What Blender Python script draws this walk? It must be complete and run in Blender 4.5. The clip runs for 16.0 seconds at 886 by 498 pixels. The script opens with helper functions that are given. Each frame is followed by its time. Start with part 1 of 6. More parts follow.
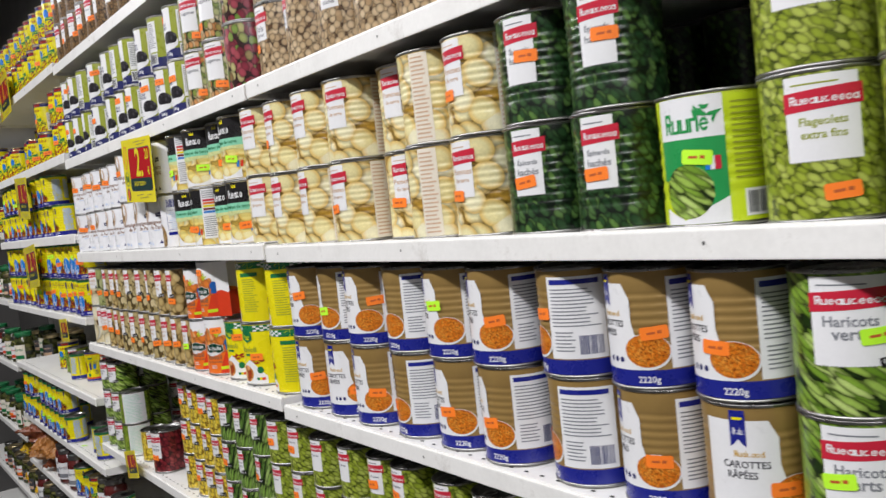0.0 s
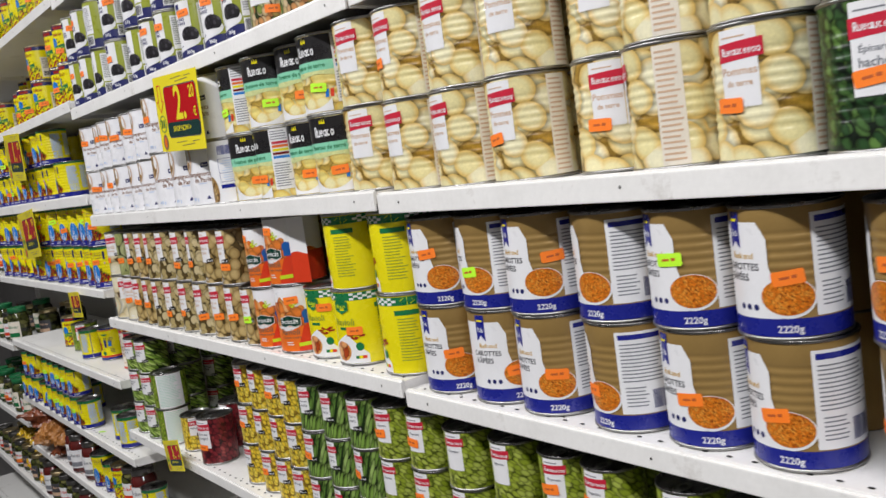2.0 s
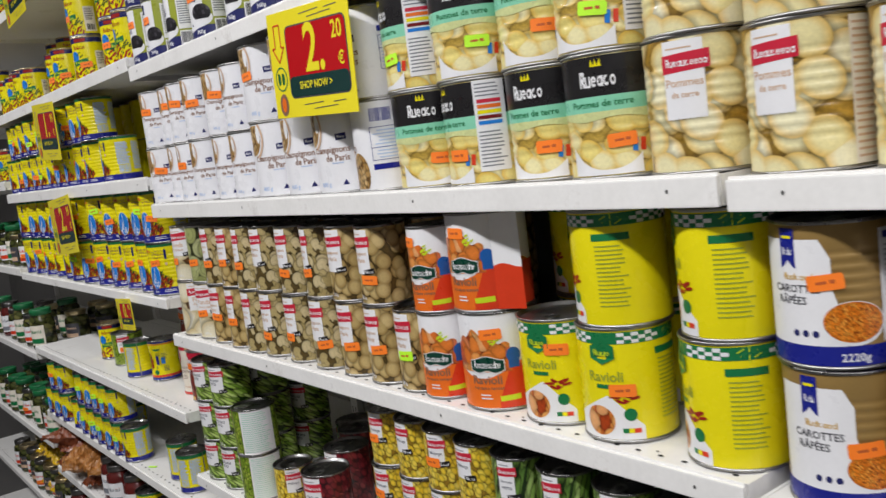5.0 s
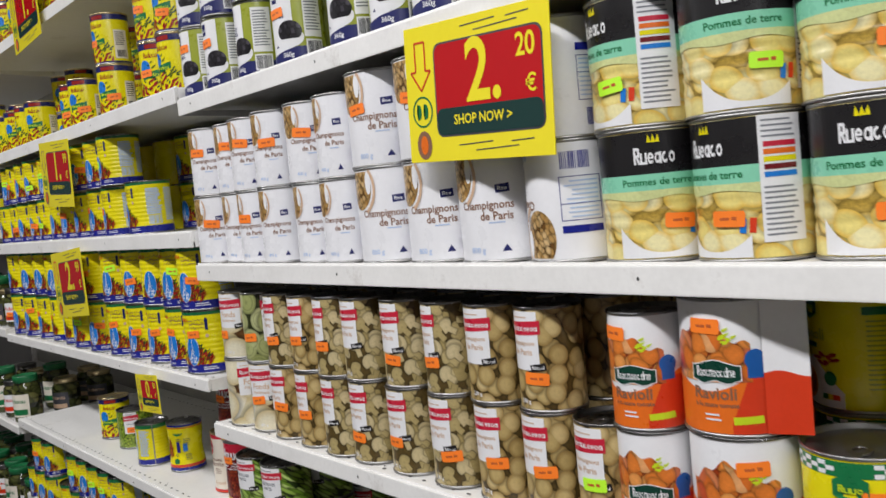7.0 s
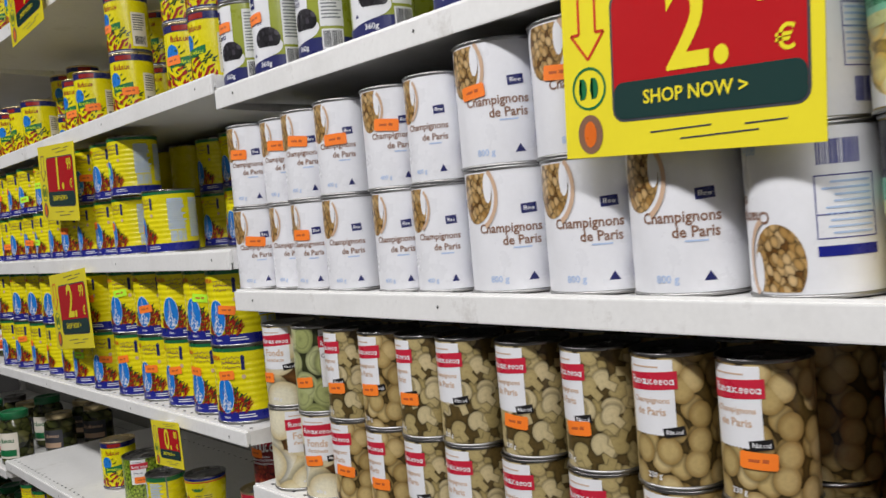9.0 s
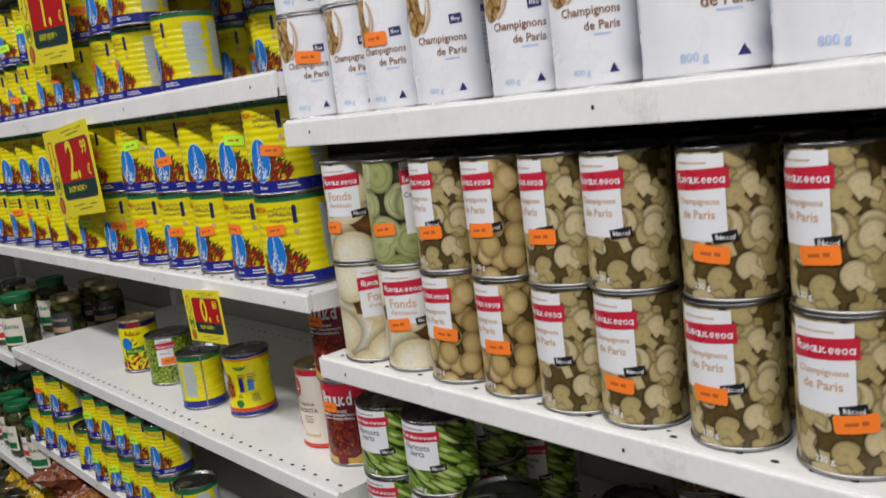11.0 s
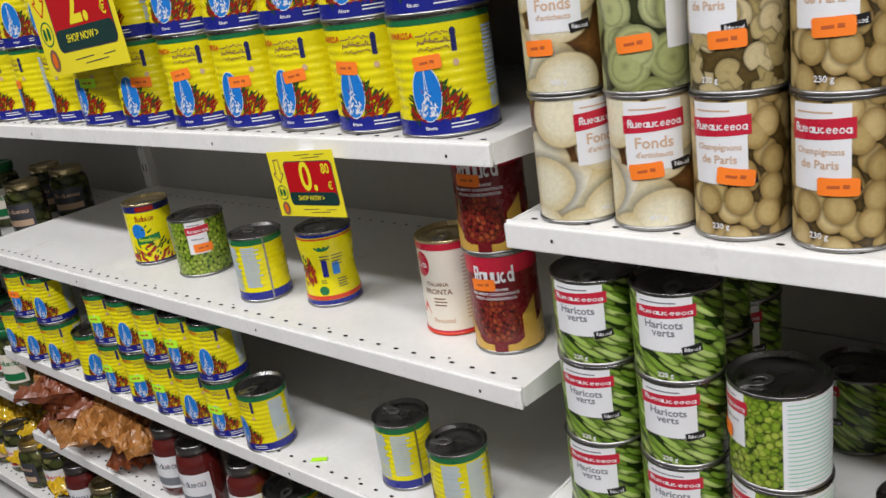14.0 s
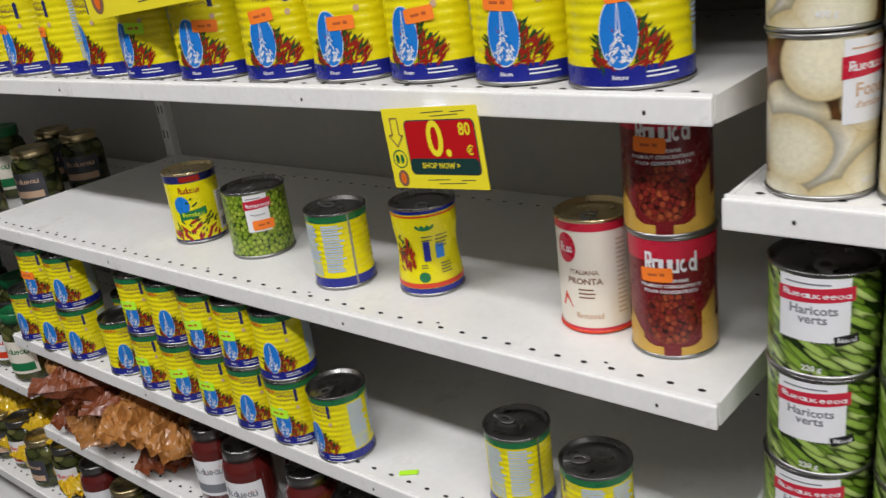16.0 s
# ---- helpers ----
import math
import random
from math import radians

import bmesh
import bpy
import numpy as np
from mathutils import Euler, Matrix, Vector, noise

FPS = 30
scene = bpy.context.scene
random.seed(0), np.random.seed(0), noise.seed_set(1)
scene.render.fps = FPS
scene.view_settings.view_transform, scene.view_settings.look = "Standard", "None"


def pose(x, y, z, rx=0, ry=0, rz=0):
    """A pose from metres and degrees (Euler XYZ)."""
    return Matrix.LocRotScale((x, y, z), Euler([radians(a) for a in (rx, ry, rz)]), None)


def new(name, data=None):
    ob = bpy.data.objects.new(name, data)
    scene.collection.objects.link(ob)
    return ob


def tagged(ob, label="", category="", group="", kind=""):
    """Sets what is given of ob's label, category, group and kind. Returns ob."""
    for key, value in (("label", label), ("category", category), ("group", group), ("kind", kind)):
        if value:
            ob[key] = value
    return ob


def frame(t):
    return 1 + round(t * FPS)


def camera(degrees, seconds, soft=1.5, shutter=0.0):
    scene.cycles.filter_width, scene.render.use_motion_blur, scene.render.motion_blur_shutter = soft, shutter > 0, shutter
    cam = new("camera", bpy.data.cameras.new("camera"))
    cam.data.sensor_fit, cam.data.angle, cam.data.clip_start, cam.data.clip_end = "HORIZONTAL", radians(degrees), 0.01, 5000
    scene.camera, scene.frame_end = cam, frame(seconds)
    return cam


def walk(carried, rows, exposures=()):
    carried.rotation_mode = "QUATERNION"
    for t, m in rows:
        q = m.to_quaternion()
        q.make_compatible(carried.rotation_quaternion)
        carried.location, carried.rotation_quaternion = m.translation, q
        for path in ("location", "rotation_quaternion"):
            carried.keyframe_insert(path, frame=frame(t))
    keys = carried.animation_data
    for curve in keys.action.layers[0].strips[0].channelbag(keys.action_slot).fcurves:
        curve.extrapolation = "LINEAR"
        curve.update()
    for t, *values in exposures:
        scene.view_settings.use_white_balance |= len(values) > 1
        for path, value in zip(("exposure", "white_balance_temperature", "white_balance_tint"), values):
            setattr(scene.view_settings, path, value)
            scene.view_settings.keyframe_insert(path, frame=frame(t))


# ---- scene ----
cam = camera(53.7, 16.0, shutter=0.35)
METRES, EYE, TILT, LEAN, TURN = 2.53, 1.5, 0.0, 0.0, -35.3
ROWS = [
    (0.0, 0.0, 0.0, 0.0, -0.36, -3.34, 6.13),
    (0.5, -0.0275, 0.0294, -0.0028, -0.76, -3.96, 6.5),
    (1.0, -0.0559, 0.06, 0.0002, -1.37, -4.74, 6.93),
    (1.5, -0.0803, 0.0877, 0.0018, -2.07, -5.58, 7.39),
    (2.0, -0.1019, 0.1173, -0.0014, -2.69, -6.44, 7.87),
    (2.5, -0.1199, 0.1506, -0.0067, -3.11, -7.19, 8.08),
    (3.0, -0.1362, 0.1852, -0.0088, -3.1, -7.75, 8.07),
    (3.5, -0.1541, 0.2178, -0.0035, -2.85, -8.0, 7.88),
    (4.0, -0.1729, 0.2491, 0.0014, -2.66, -7.89, 7.67),
    (6.5, -0.2878, 0.4023, 0.0073, -4.13, -4.72, 6.06),
    (7.0, -0.3061, 0.431, 0.0125, -4.94, -3.62, 5.5),
    (7.5, -0.3203, 0.4552, 0.0153, -5.64, -2.49, 5.05),
    (8.0, -0.3324, 0.4812, 0.0157, -6.09, -1.54, 4.7),
    (10.5, -0.3859, 0.6114, -0.0037, -5.96, -7.31, 6.37),
    (11.0, -0.3974, 0.6288, -0.0135, -6.82, -10.17, 6.92),
    (11.5, -0.4123, 0.6469, -0.0228, -8.22, -12.97, 7.5),
    (12.0, -0.4307, 0.6674, -0.027, -9.81, -15.22, 7.89),
    (12.5, -0.4508, 0.6862, -0.0278, -11.3, -16.8, 8.12),
    (13.0, -0.4706, 0.7038, -0.0272, -12.71, -17.94, 8.28),
    (13.5, -0.4891, 0.7186, -0.0282, -13.85, -18.64, 8.26),
    (14.0, -0.5042, 0.7308, -0.0286, -14.75, -19.21, 8.15),
    (14.5, -0.5171, 0.7438, -0.0317, -15.44, -19.61, 7.98),
    (15.0, -0.5278, 0.7616, -0.0375, -15.83, -20.0, 7.71),
    (15.5, -0.5375, 0.7836, -0.0399, -16.06, -20.49, 7.45),
    (16.0, -0.5505, 0.8102, -0.0409, -16.21, -20.97, 7.17),
]
EXPOSURES = [(0.0, -0.02), (2.5, -0.10), (4.0, -0.15), (8.0, -0.18), (10.4, -0.22), (11.4, -0.14), (12.1, 0.06), (12.6, 0.18), (13.5, 0.12), (16.0, 0.0)]
walk(cam, [(t, pose(0, 0, EYE, TILT, LEAN, TURN) @ pose(METRES * x, METRES * y, METRES * z, 90 + pitch, roll, yaw)) for t, x, y, z, yaw, pitch, roll in ROWS], EXPOSURES)

# ---- light ----
world = bpy.data.worlds.new("world")
world.use_nodes = True
world.node_tree.nodes["Background"].inputs[0].default_value = (0.9, 0.95, 1.0, 1)
world.node_tree.nodes["Background"].inputs[1].default_value = 0.0
scene.world = world
scene.view_settings.exposure = 0.0
LAMP_WATTS = 37.5
for ly in (-1.3, 0.4, 2.1, 4.1):
    data = bpy.data.lights.new("tube_light", "AREA")
    data.shape, data.size, data.size_y, data.energy, data.color = "RECTANGLE", 0.16, 1.5, LAMP_WATTS, (0.993, 0.985, 1.010)
    new("tube_light", data).matrix_world = pose(-0.62, ly, 2.80)


# ---- materials ----
def nodes_of(name):
    m = bpy.data.materials.new(name)
    m.use_nodes = True
    t = m.node_tree
    return m, t, t.nodes["Principled BSDF"]


def add(t, kind, **props):
    n = t.nodes.new(kind)
    for k, v in props.items():
        if k == "operation":
            n.operation = v
        elif k == "feature":
            n.feature = v
        elif k == "blend":
            n.blend_type = v
    return n


def ramp(t, src, stops):
    r = t.nodes.new("ShaderNodeValToRGB")
    e = r.color_ramp.elements
    e[0].position, e[0].color = stops[0][0], (*stops[0][1], 1)
    e[1].position, e[1].color = stops[-1][0], (*stops[-1][1], 1)
    for p, c in stops[1:-1]:
        q = e.new(p)
        q.color = (*c, 1)
    t.links.new(src, r.inputs[0])
    return r.outputs[0]


def mixed(t, fac, a, b, blend="MIX"):
    m = t.nodes.new("ShaderNodeMixRGB")
    m.blend_type = blend
    for sock, v in zip(m.inputs, (fac, a, b)):
        if isinstance(v, (int, float)):
            sock.default_value = v
        elif isinstance(v, tuple):
            sock.default_value = (*v, 1)
        else:
            t.links.new(v, sock)
    return m.outputs[0]


def noise_out(t, vec, scale, detail=4, rough=0.6):
    n = t.nodes.new("ShaderNodeTexNoise")
    n.inputs["Scale"].default_value, n.inputs["Detail"].default_value, n.inputs["Roughness"].default_value = scale, detail, rough
    if vec is not None:
        t.links.new(vec, n.inputs["Vector"])
    return n.outputs["Fac"]


def plain(name, col, rough=0.5, metal=0.0, var=0.10, scale=30, bump=0.0, dirt=0.0, dirt_col=(0.25, 0.2, 0.15), coat=0.0):
    """A surface with a fine and a coarse variation, and an optional sparse dirt."""
    m, t, b = nodes_of(name)
    co = t.nodes.new("ShaderNodeTexCoord").outputs["Object"]
    n1, n2 = noise_out(t, co, scale), noise_out(t, co, scale * 7)
    c = mixed(t, var, col, ramp(t, n1, [(0.3, tuple(x * 0.55 for x in col)), (0.7, tuple(min(1, x * 1.25) for x in col))]))
    c = mixed(t, var * 0.6, c, ramp(t, n2, [(0.35, tuple(x * 0.6 for x in col)), (0.65, tuple(min(1, x * 1.2) for x in col))]))
    if dirt:
        c = mixed(t, ramp(t, noise_out(t, co, scale * 0.5, 8, 0.75), [(0.57, (0, 0, 0)), (0.70, (dirt,) * 3)]), c, dirt_col)
    t.links.new(c, b.inputs["Base Color"])
    b.inputs["Metallic"].default_value = metal
    t.links.new(ramp(t, n1, [(0.3, (rough * 0.8,) * 3), (0.7, (min(1, rough * 1.2),) * 3)]), b.inputs["Roughness"])
    b.inputs["Coat Weight"].default_value = coat
    if bump:
        q = t.nodes.new("ShaderNodeBump")
        q.inputs["Strength"].default_value, q.inputs["Distance"].default_value = bump, 0.001
        t.links.new(n2, q.inputs["Height"])
        t.links.new(q.outputs[0], b.inputs["Normal"])
    return m


def calc(t, op, a, b=None, c=None):
    """One step of arithmetic between sockets or numbers."""
    n = add(t, "ShaderNodeMath", operation=op)
    for sock, v in zip(n.inputs, (a, b, c)):
        if isinstance(v, (int, float)):
            sock.default_value = v
        elif v is not None:
            t.links.new(v, sock)
    return n.outputs[0]


def slice_shape(t, vec, cell):
    """Distance to a mushroom cut lengthwise, cap and stem, turned at random within its cell."""
    off = add(t, "ShaderNodeVectorMath", operation="SUBTRACT")
    t.links.new(vec, off.inputs[0])
    t.links.new(cell.outputs["Position"], off.inputs[1])
    rot = t.nodes.new("ShaderNodeVectorRotate")
    rot.rotation_type = "Z_AXIS"
    t.links.new(off.outputs[0], rot.inputs["Vector"])
    tint = t.nodes.new("ShaderNodeSeparateColor")
    t.links.new(cell.outputs["Color"], tint.inputs[0])
    t.links.new(calc(t, "MULTIPLY", tint.outputs[1], 6.283), rot.inputs["Angle"])
    xyz = t.nodes.new("ShaderNodeSeparateXYZ")
    t.links.new(rot.outputs[0], xyz.inputs[0])
    x, y = calc(t, "ABSOLUTE", xyz.outputs[0]), calc(t, "ADD", xyz.outputs[1], -0.10)
    tall = calc(t, "MAXIMUM", calc(t, "MULTIPLY", y, 1.15), calc(t, "MULTIPLY", y, -2.3))
    cap = calc(t, "SQRT", calc(t, "ADD", calc(t, "MULTIPLY", x, x), calc(t, "MULTIPLY", tall, tall)))
    stem = calc(t, "MAXIMUM", calc(t, "MULTIPLY", x, 2.7), calc(t, "MULTIPLY", calc(t, "ABSOLUTE", calc(t, "ADD", y, 0.30)), 1.6))
    return calc(t, "SMOOTH_MIN", cap, stem, 0.12)


def food(name, stops, cell=0.012, stretch=1.0, angle=0.0, gap=(0.02, 0.015, 0.01), radius=0.50, warp=0.2, hues=None, rough=0.28, shade=0.5, rnd=0.8, ring=0.0, layers=3, drop=0.42, sizes=(0.92, 0.86, 0.80), cut=False, rim=None):
    """A printed picture of many overlapping pieces of food, on the label's own coordinates, in metres."""
    m, t, b = nodes_of(name)
    uv = t.nodes.new("ShaderNodeUVMap")
    uv.uv_map = "label"
    mp = t.nodes.new("ShaderNodeMapping")
    mp.vector_type = "TEXTURE"
    mp.inputs["Rotation"].default_value = (0, 0, radians(angle))
    mp.inputs["Scale"].default_value = (cell, cell * stretch, cell)
    t.links.new(uv.outputs[0], mp.inputs[0])
    wn = t.nodes.new("ShaderNodeTexNoise")
    wn.inputs["Scale"].default_value = 0.5 / cell
    t.links.new(uv.outputs[0], wn.inputs["Vector"])
    fine = noise_out(t, uv.outputs[0], 260, 5, 0.7)
    c = mixed(t, 1.0, gap, ramp(t, fine, [(0.3, (0.5, 0.5, 0.5)), (0.7, (1, 1, 1))]), "MULTIPLY")
    for k in range(layers):
        off = t.nodes.new("ShaderNodeVectorMath")
        off.operation = "ADD"
        off.inputs[1].default_value = (3.37 * k + 0.5, 7.71 * k + 0.31, 0.0)
        t.links.new(mixed(t, warp, mp.outputs[0], wn.outputs["Color"], "ADD"), off.inputs[0])
        turn = t.nodes.new("ShaderNodeMapping")
        turn.inputs["Rotation"].default_value = (0, 0, (0.0, 0.5, -0.45)[k] if stretch < 3 else (0.0, 0.045, -0.05)[k])
        t.links.new(off.outputs[0], turn.inputs[0])
        f1 = t.nodes.new("ShaderNodeTexVoronoi")
        f1.voronoi_dimensions = "2D"
        f1.inputs["Scale"].default_value, f1.inputs["Randomness"].default_value = 0.82, rnd
        t.links.new(turn.outputs[0], f1.inputs["Vector"])
        d = f1.outputs["Distance"]
        if cut:
            d = slice_shape(t, turn.outputs[0], f1)
        sep = t.nodes.new("ShaderNodeSeparateColor")
        t.links.new(f1.outputs["Color"], sep.inputs[0])
        base = ramp(t, sep.outputs[0], stops)
        if hues:
            base = mixed(t, ramp(t, sep.outputs[1], [(0.6, (0, 0, 0)), (0.64, (1, 1, 1))]), base, ramp(t, sep.outputs[2], hues))
        r = radius * sizes[k]
        body = [(0.0, (1, 1, 1)), (r * 0.55, (0.93,) * 3), (r, (1 - shade,) * 3)]
        if ring:
            body = [(0.0, (1 - ring,) * 3), (r * 0.25, (1, 1, 1)), (r * 0.55, (1, 1, 1)), (r * 0.66, (1 - ring,) * 3), (r * 0.76, (1, 1, 1)), (r, (1 - shade,) * 3)]
        if rim:
            body[-1] = (r, rim)
        piece = mixed(t, 1.0, base, ramp(t, d, body), "MULTIPLY")
        piece = mixed(t, 0.30, piece, ramp(t, fine, [(0.3, (0.35, 0.35, 0.35)), (0.7, (1.0, 1.0, 1.0))]), "MULTIPLY")
        c = mixed(t, 1.0, c, ramp(t, d, [(r, (drop,) * 3), (r + 0.14, (1, 1, 1))]), "MULTIPLY")
        c = mixed(t, ramp(t, d, [(r - 0.02, (1, 1, 1)), (r + 0.01, (0, 0, 0))]), c, piece)
    t.links.new(c, b.inputs["Base Color"])
    b.inputs["Roughness"].default_value = rough
    return m


M = {}
M["shelf"] = plain("white_shelf_enamel", (0.82, 0.81, 0.78), 0.40, var=0.10, scale=14, dirt=0.35, dirt_col=(0.33, 0.29, 0.23), bump=0.05)
M["lip"] = plain("white_lip_enamel", (0.84, 0.83, 0.80), 0.36, var=0.12, scale=22, dirt=0.55, dirt_col=(0.30, 0.26, 0.21), bump=0.05)
M["back"] = plain("grey_back_panel", (0.46, 0.45, 0.42), 0.55, var=0.14, scale=6, dirt=0.3, bump=0.05)
# near-black, stands in for the shade inside holes that aren't cut
M["hole"] = plain("hole_dark", (0.015, 0.014, 0.013), 0.9)
M["steel"] = plain("tin_steel", (0.36, 0.355, 0.345), 0.38, 1.0, scale=60)
M["darklid"] = plain("dark_tin_lid", (0.21, 0.205, 0.20), 0.30, 1.0, scale=60)
M["goldlid"] = plain("gold_tin_lid", (0.62, 0.50, 0.28), 0.30, 1.0, scale=60)
M["greenlid"] = plain("green_lacquer", (0.012, 0.15, 0.05), 0.30, scale=60)
M["white"] = plain("white_paper", (0.80, 0.80, 0.81), 0.33, var=0.06, scale=40)
M["tin_white"] = plain("white_print", (0.82, 0.82, 0.84), 0.30, var=0.06, scale=30)
M["cream"] = plain("cream_print", (0.80, 0.74, 0.63), 0.33, var=0.06, scale=40)
M["red"] = plain("red_print", (0.56, 0.018, 0.045), 0.32, var=0.10, scale=50)
M["black"] = plain("black_print", (0.012, 0.011, 0.012), 0.30, var=0.10, scale=50)
M["ink"] = plain("dark_ink", (0.05, 0.05, 0.06), 0.5, scale=50)
M["grey"] = plain("grey_ink", (0.20, 0.21, 0.235), 0.5, scale=50)
M["brown"] = plain("brown_ink", (0.24, 0.12, 0.07), 0.4, scale=50)
M["tan"] = plain("pale_tan_ink", (0.62, 0.42, 0.28), 0.4, scale=50)
M["blue"] = plain("blue_print", (0.012, 0.018, 0.235), 0.28, var=0.10, scale=50)
M["navy"] = plain("navy_print", (0.018, 0.022, 0.12), 0.30, var=0.10, scale=50)
M["sky"] = plain("sky_blue_print", (0.012, 0.19, 0.62), 0.30, var=0.10, scale=50)
M["paleblue"] = plain("pale_blue_print", (0.46, 0.58, 0.80), 0.35, scale=50)
M["yellow"] = plain("yellow_print", (0.80, 0.70, 0.006), 0.27, var=0.06, scale=30)
M["sign"] = plain("yellow_sign_card", (0.92, 0.78, 0.03), 0.14, var=0.05, scale=20, coat=0.6)
M["signred"] = plain("red_sign_ink", (0.52, 0.008, 0.012), 0.16, var=0.05, scale=20, coat=0.6)
M["signgreen"] = plain("dark_green_sign_ink", (0.012, 0.045, 0.04), 0.14, var=0.05, scale=20, coat=0.6)
M["leafgreen"] = plain("leaf_green_print", (0.02, 0.30, 0.075), 0.32, var=0.12, scale=50)
M["green"] = plain("green_print", (0.01, 0.17, 0.055), 0.30, var=0.10, scale=50)
M["lime"] = plain("lime_print", (0.56, 0.70, 0.02), 0.30, var=0.08, scale=50)
M["mint"] = plain("mint_print", (0.24, 0.62, 0.42), 0.30, var=0.08, scale=50)
M["meadow"] = plain("pale_meadow_print", (0.62, 0.66, 0.30), 0.30, var=0.35, scale=45)
M["olive"] = plain("olive_print", (0.32, 0.36, 0.035), 0.30, var=0.10, scale=50)
M["gold"] = plain("gold_lacquer", (0.34, 0.215, 0.068), 0.36, 0.25, var=0.10, scale=50)
M["orange"] = plain("orange_print", (0.80, 0.16, 0.015), 0.32, var=0.12, scale=40)
M["redorange"] = plain("red_orange_print", (0.66, 0.045, 0.012), 0.32, var=0.12, scale=40)
M["price"] = plain("fluorescent_orange_paper", (1.0, 0.22, 0.015), 0.6, var=0.06, scale=60)
M["price_y"] = plain("fluorescent_lime_paper", (0.52, 0.98, 0.03), 0.6, var=0.06, scale=60)
M["priceink"] = plain("price_ink", (0.50, 0.10, 0.02), 0.6)
M["chilli"] = plain("chilli_red_print", (0.33, 0.014, 0.007), 0.3, var=0.45, scale=120)
M["leaf"] = plain("dark_leaf_print", (0.018, 0.070, 0.014), 0.3, var=0.35, scale=90)
M["amber"] = plain("amber_print", (0.60, 0.36, 0.06), 0.30, var=0.12, scale=40)
M["maroon"] = plain("maroon_print", (0.17, 0.010, 0.014), 0.28, var=0.12, scale=40)
M["floor"] = plain("grey_floor_tile", (0.15, 0.145, 0.14), 0.35, var=0.12, scale=3, dirt=0.3)
M["wall"] = plain("plain_wall_paint", (0.12, 0.115, 0.11), 0.7, var=0.06, scale=3)
M["ceil"] = plain("ceiling_paint", (0.42, 0.41, 0.40), 0.8, var=0.04, scale=3)
M["housing"] = plain("lamp_housing", (0.8, 0.8, 0.8), 0.4)
M["potato"] = food("potato_print", [(0, (0.88, 0.78, 0.38)), (0.5, (0.92, 0.85, 0.51)), (1, (0.95, 0.90, 0.64))], 0.0290, 1.22, 65, (0.62, 0.36, 0.05), 0.46, 0.08, drop=0.46, rnd=0.66, sizes=(1.0, 1.0, 1.0), rim=(0.80, 0.58, 0.27))
M["potato_small"] = food("small_potato_print", [(0, (0.87, 0.72, 0.22)), (0.5, (0.91, 0.80, 0.36)), (1, (0.93, 0.86, 0.50))], 0.0190, 1.4, 72, (0.66, 0.44, 0.08), 0.46, 0.08, drop=0.60, rnd=0.66, sizes=(1.0, 1.0, 1.0), rim=(0.84, 0.64, 0.30))
M["slices"] = food("sliced_mushroom_print", [(0, (0.40, 0.31, 0.12)), (0.5, (0.54, 0.43, 0.20)), (1, (0.68, 0.57, 0.33))], 0.0205, 1.1, 35, (0.13, 0.085, 0.025), 0.52, 0.22, shade=0.50, ring=0.14, rnd=0.75, sizes=(1.0, 0.96, 0.92), cut=True, drop=0.5)
M["buttons"] = food("whole_mushroom_print", [(0, (0.46, 0.33, 0.12)), (0.5, (0.60, 0.45, 0.19)), (1, (0.71, 0.56, 0.28))], 0.0175, 1.08, 10, (0.12, 0.075, 0.02), 0.50, 0.10, rnd=0.68, layers=2, sizes=(0.95, 0.98), rim=(0.52, 0.44, 0.32))
M["chick"] = food("chickpea_print", [(0, (0.44, 0.29, 0.15)), (0.5, (0.58, 0.42, 0.24)), (1, (0.70, 0.54, 0.34))], 0.0115, 1.0, 0, (0.14, 0.07, 0.03), 0.50, 0.1)
M["pea"] = food("pea_print", [(0, (0.17, 0.30, 0.015)), (0.5, (0.28, 0.42, 0.03)), (1, (0.42, 0.52, 0.07))], 0.0068, 1.0, 0, (0.03, 0.07, 0.005), 0.50, 0.07)
M["flageolet"] = food("flageolet_print", [(0, (0.26, 0.34, 0.02)), (0.5, (0.38, 0.47, 0.045)), (1, (0.54, 0.62, 0.13))], 0.0066, 1.9, 55, (0.13, 0.18, 0.010), 0.50, 0.30)
M["haricot"] = food("green_bean_print", [(0, (0.14, 0.28, 0.02)), (0.5, (0.31, 0.50, 0.06)), (1, (0.56, 0.72, 0.22))], 0.0068, 5.0, 58, (0.015, 0.04, 0.004), 0.46, 0.45, shade=0.6, drop=0.30)
M["haricot_up"] = food("upright_green_bean_print", [(0, (0.11, 0.23, 0.04)), (0.5, (0.24, 0.41, 0.07)), (1, (0.44, 0.61, 0.19))], 0.0068, 5.0, -18, (0.012, 0.035, 0.006), 0.46, 0.4, shade=0.6, drop=0.3)
M["spinach"] = food("spinach_print", [(0, (0.014, 0.050, 0.016)), (0.55, (0.036, 0.095, 0.028)), (1, (0.14, 0.27, 0.06))], 0.0080, 1.7, 35, (0.005, 0.014, 0.006), 0.50, 1.6, shade=0.75)
M["corn"] = food("maize_yellow_print", [(0, (0.84, 0.56, 0.03)), (0.5, (0.92, 0.68, 0.06)), (1, (0.95, 0.78, 0.15))], 0.0078, 1.4, 30, (0.38, 0.22, 0.02), 0.48, 0.4, shade=0.45, drop=0.5)
M["redbean"] = food("red_bean_print", [(0, (0.12, 0.008, 0.014)), (0.5, (0.24, 0.020, 0.030)), (1, (0.40, 0.060, 0.060))], 0.0095, 1.6, 40, (0.05, 0.005, 0.010), 0.50, 0.15)
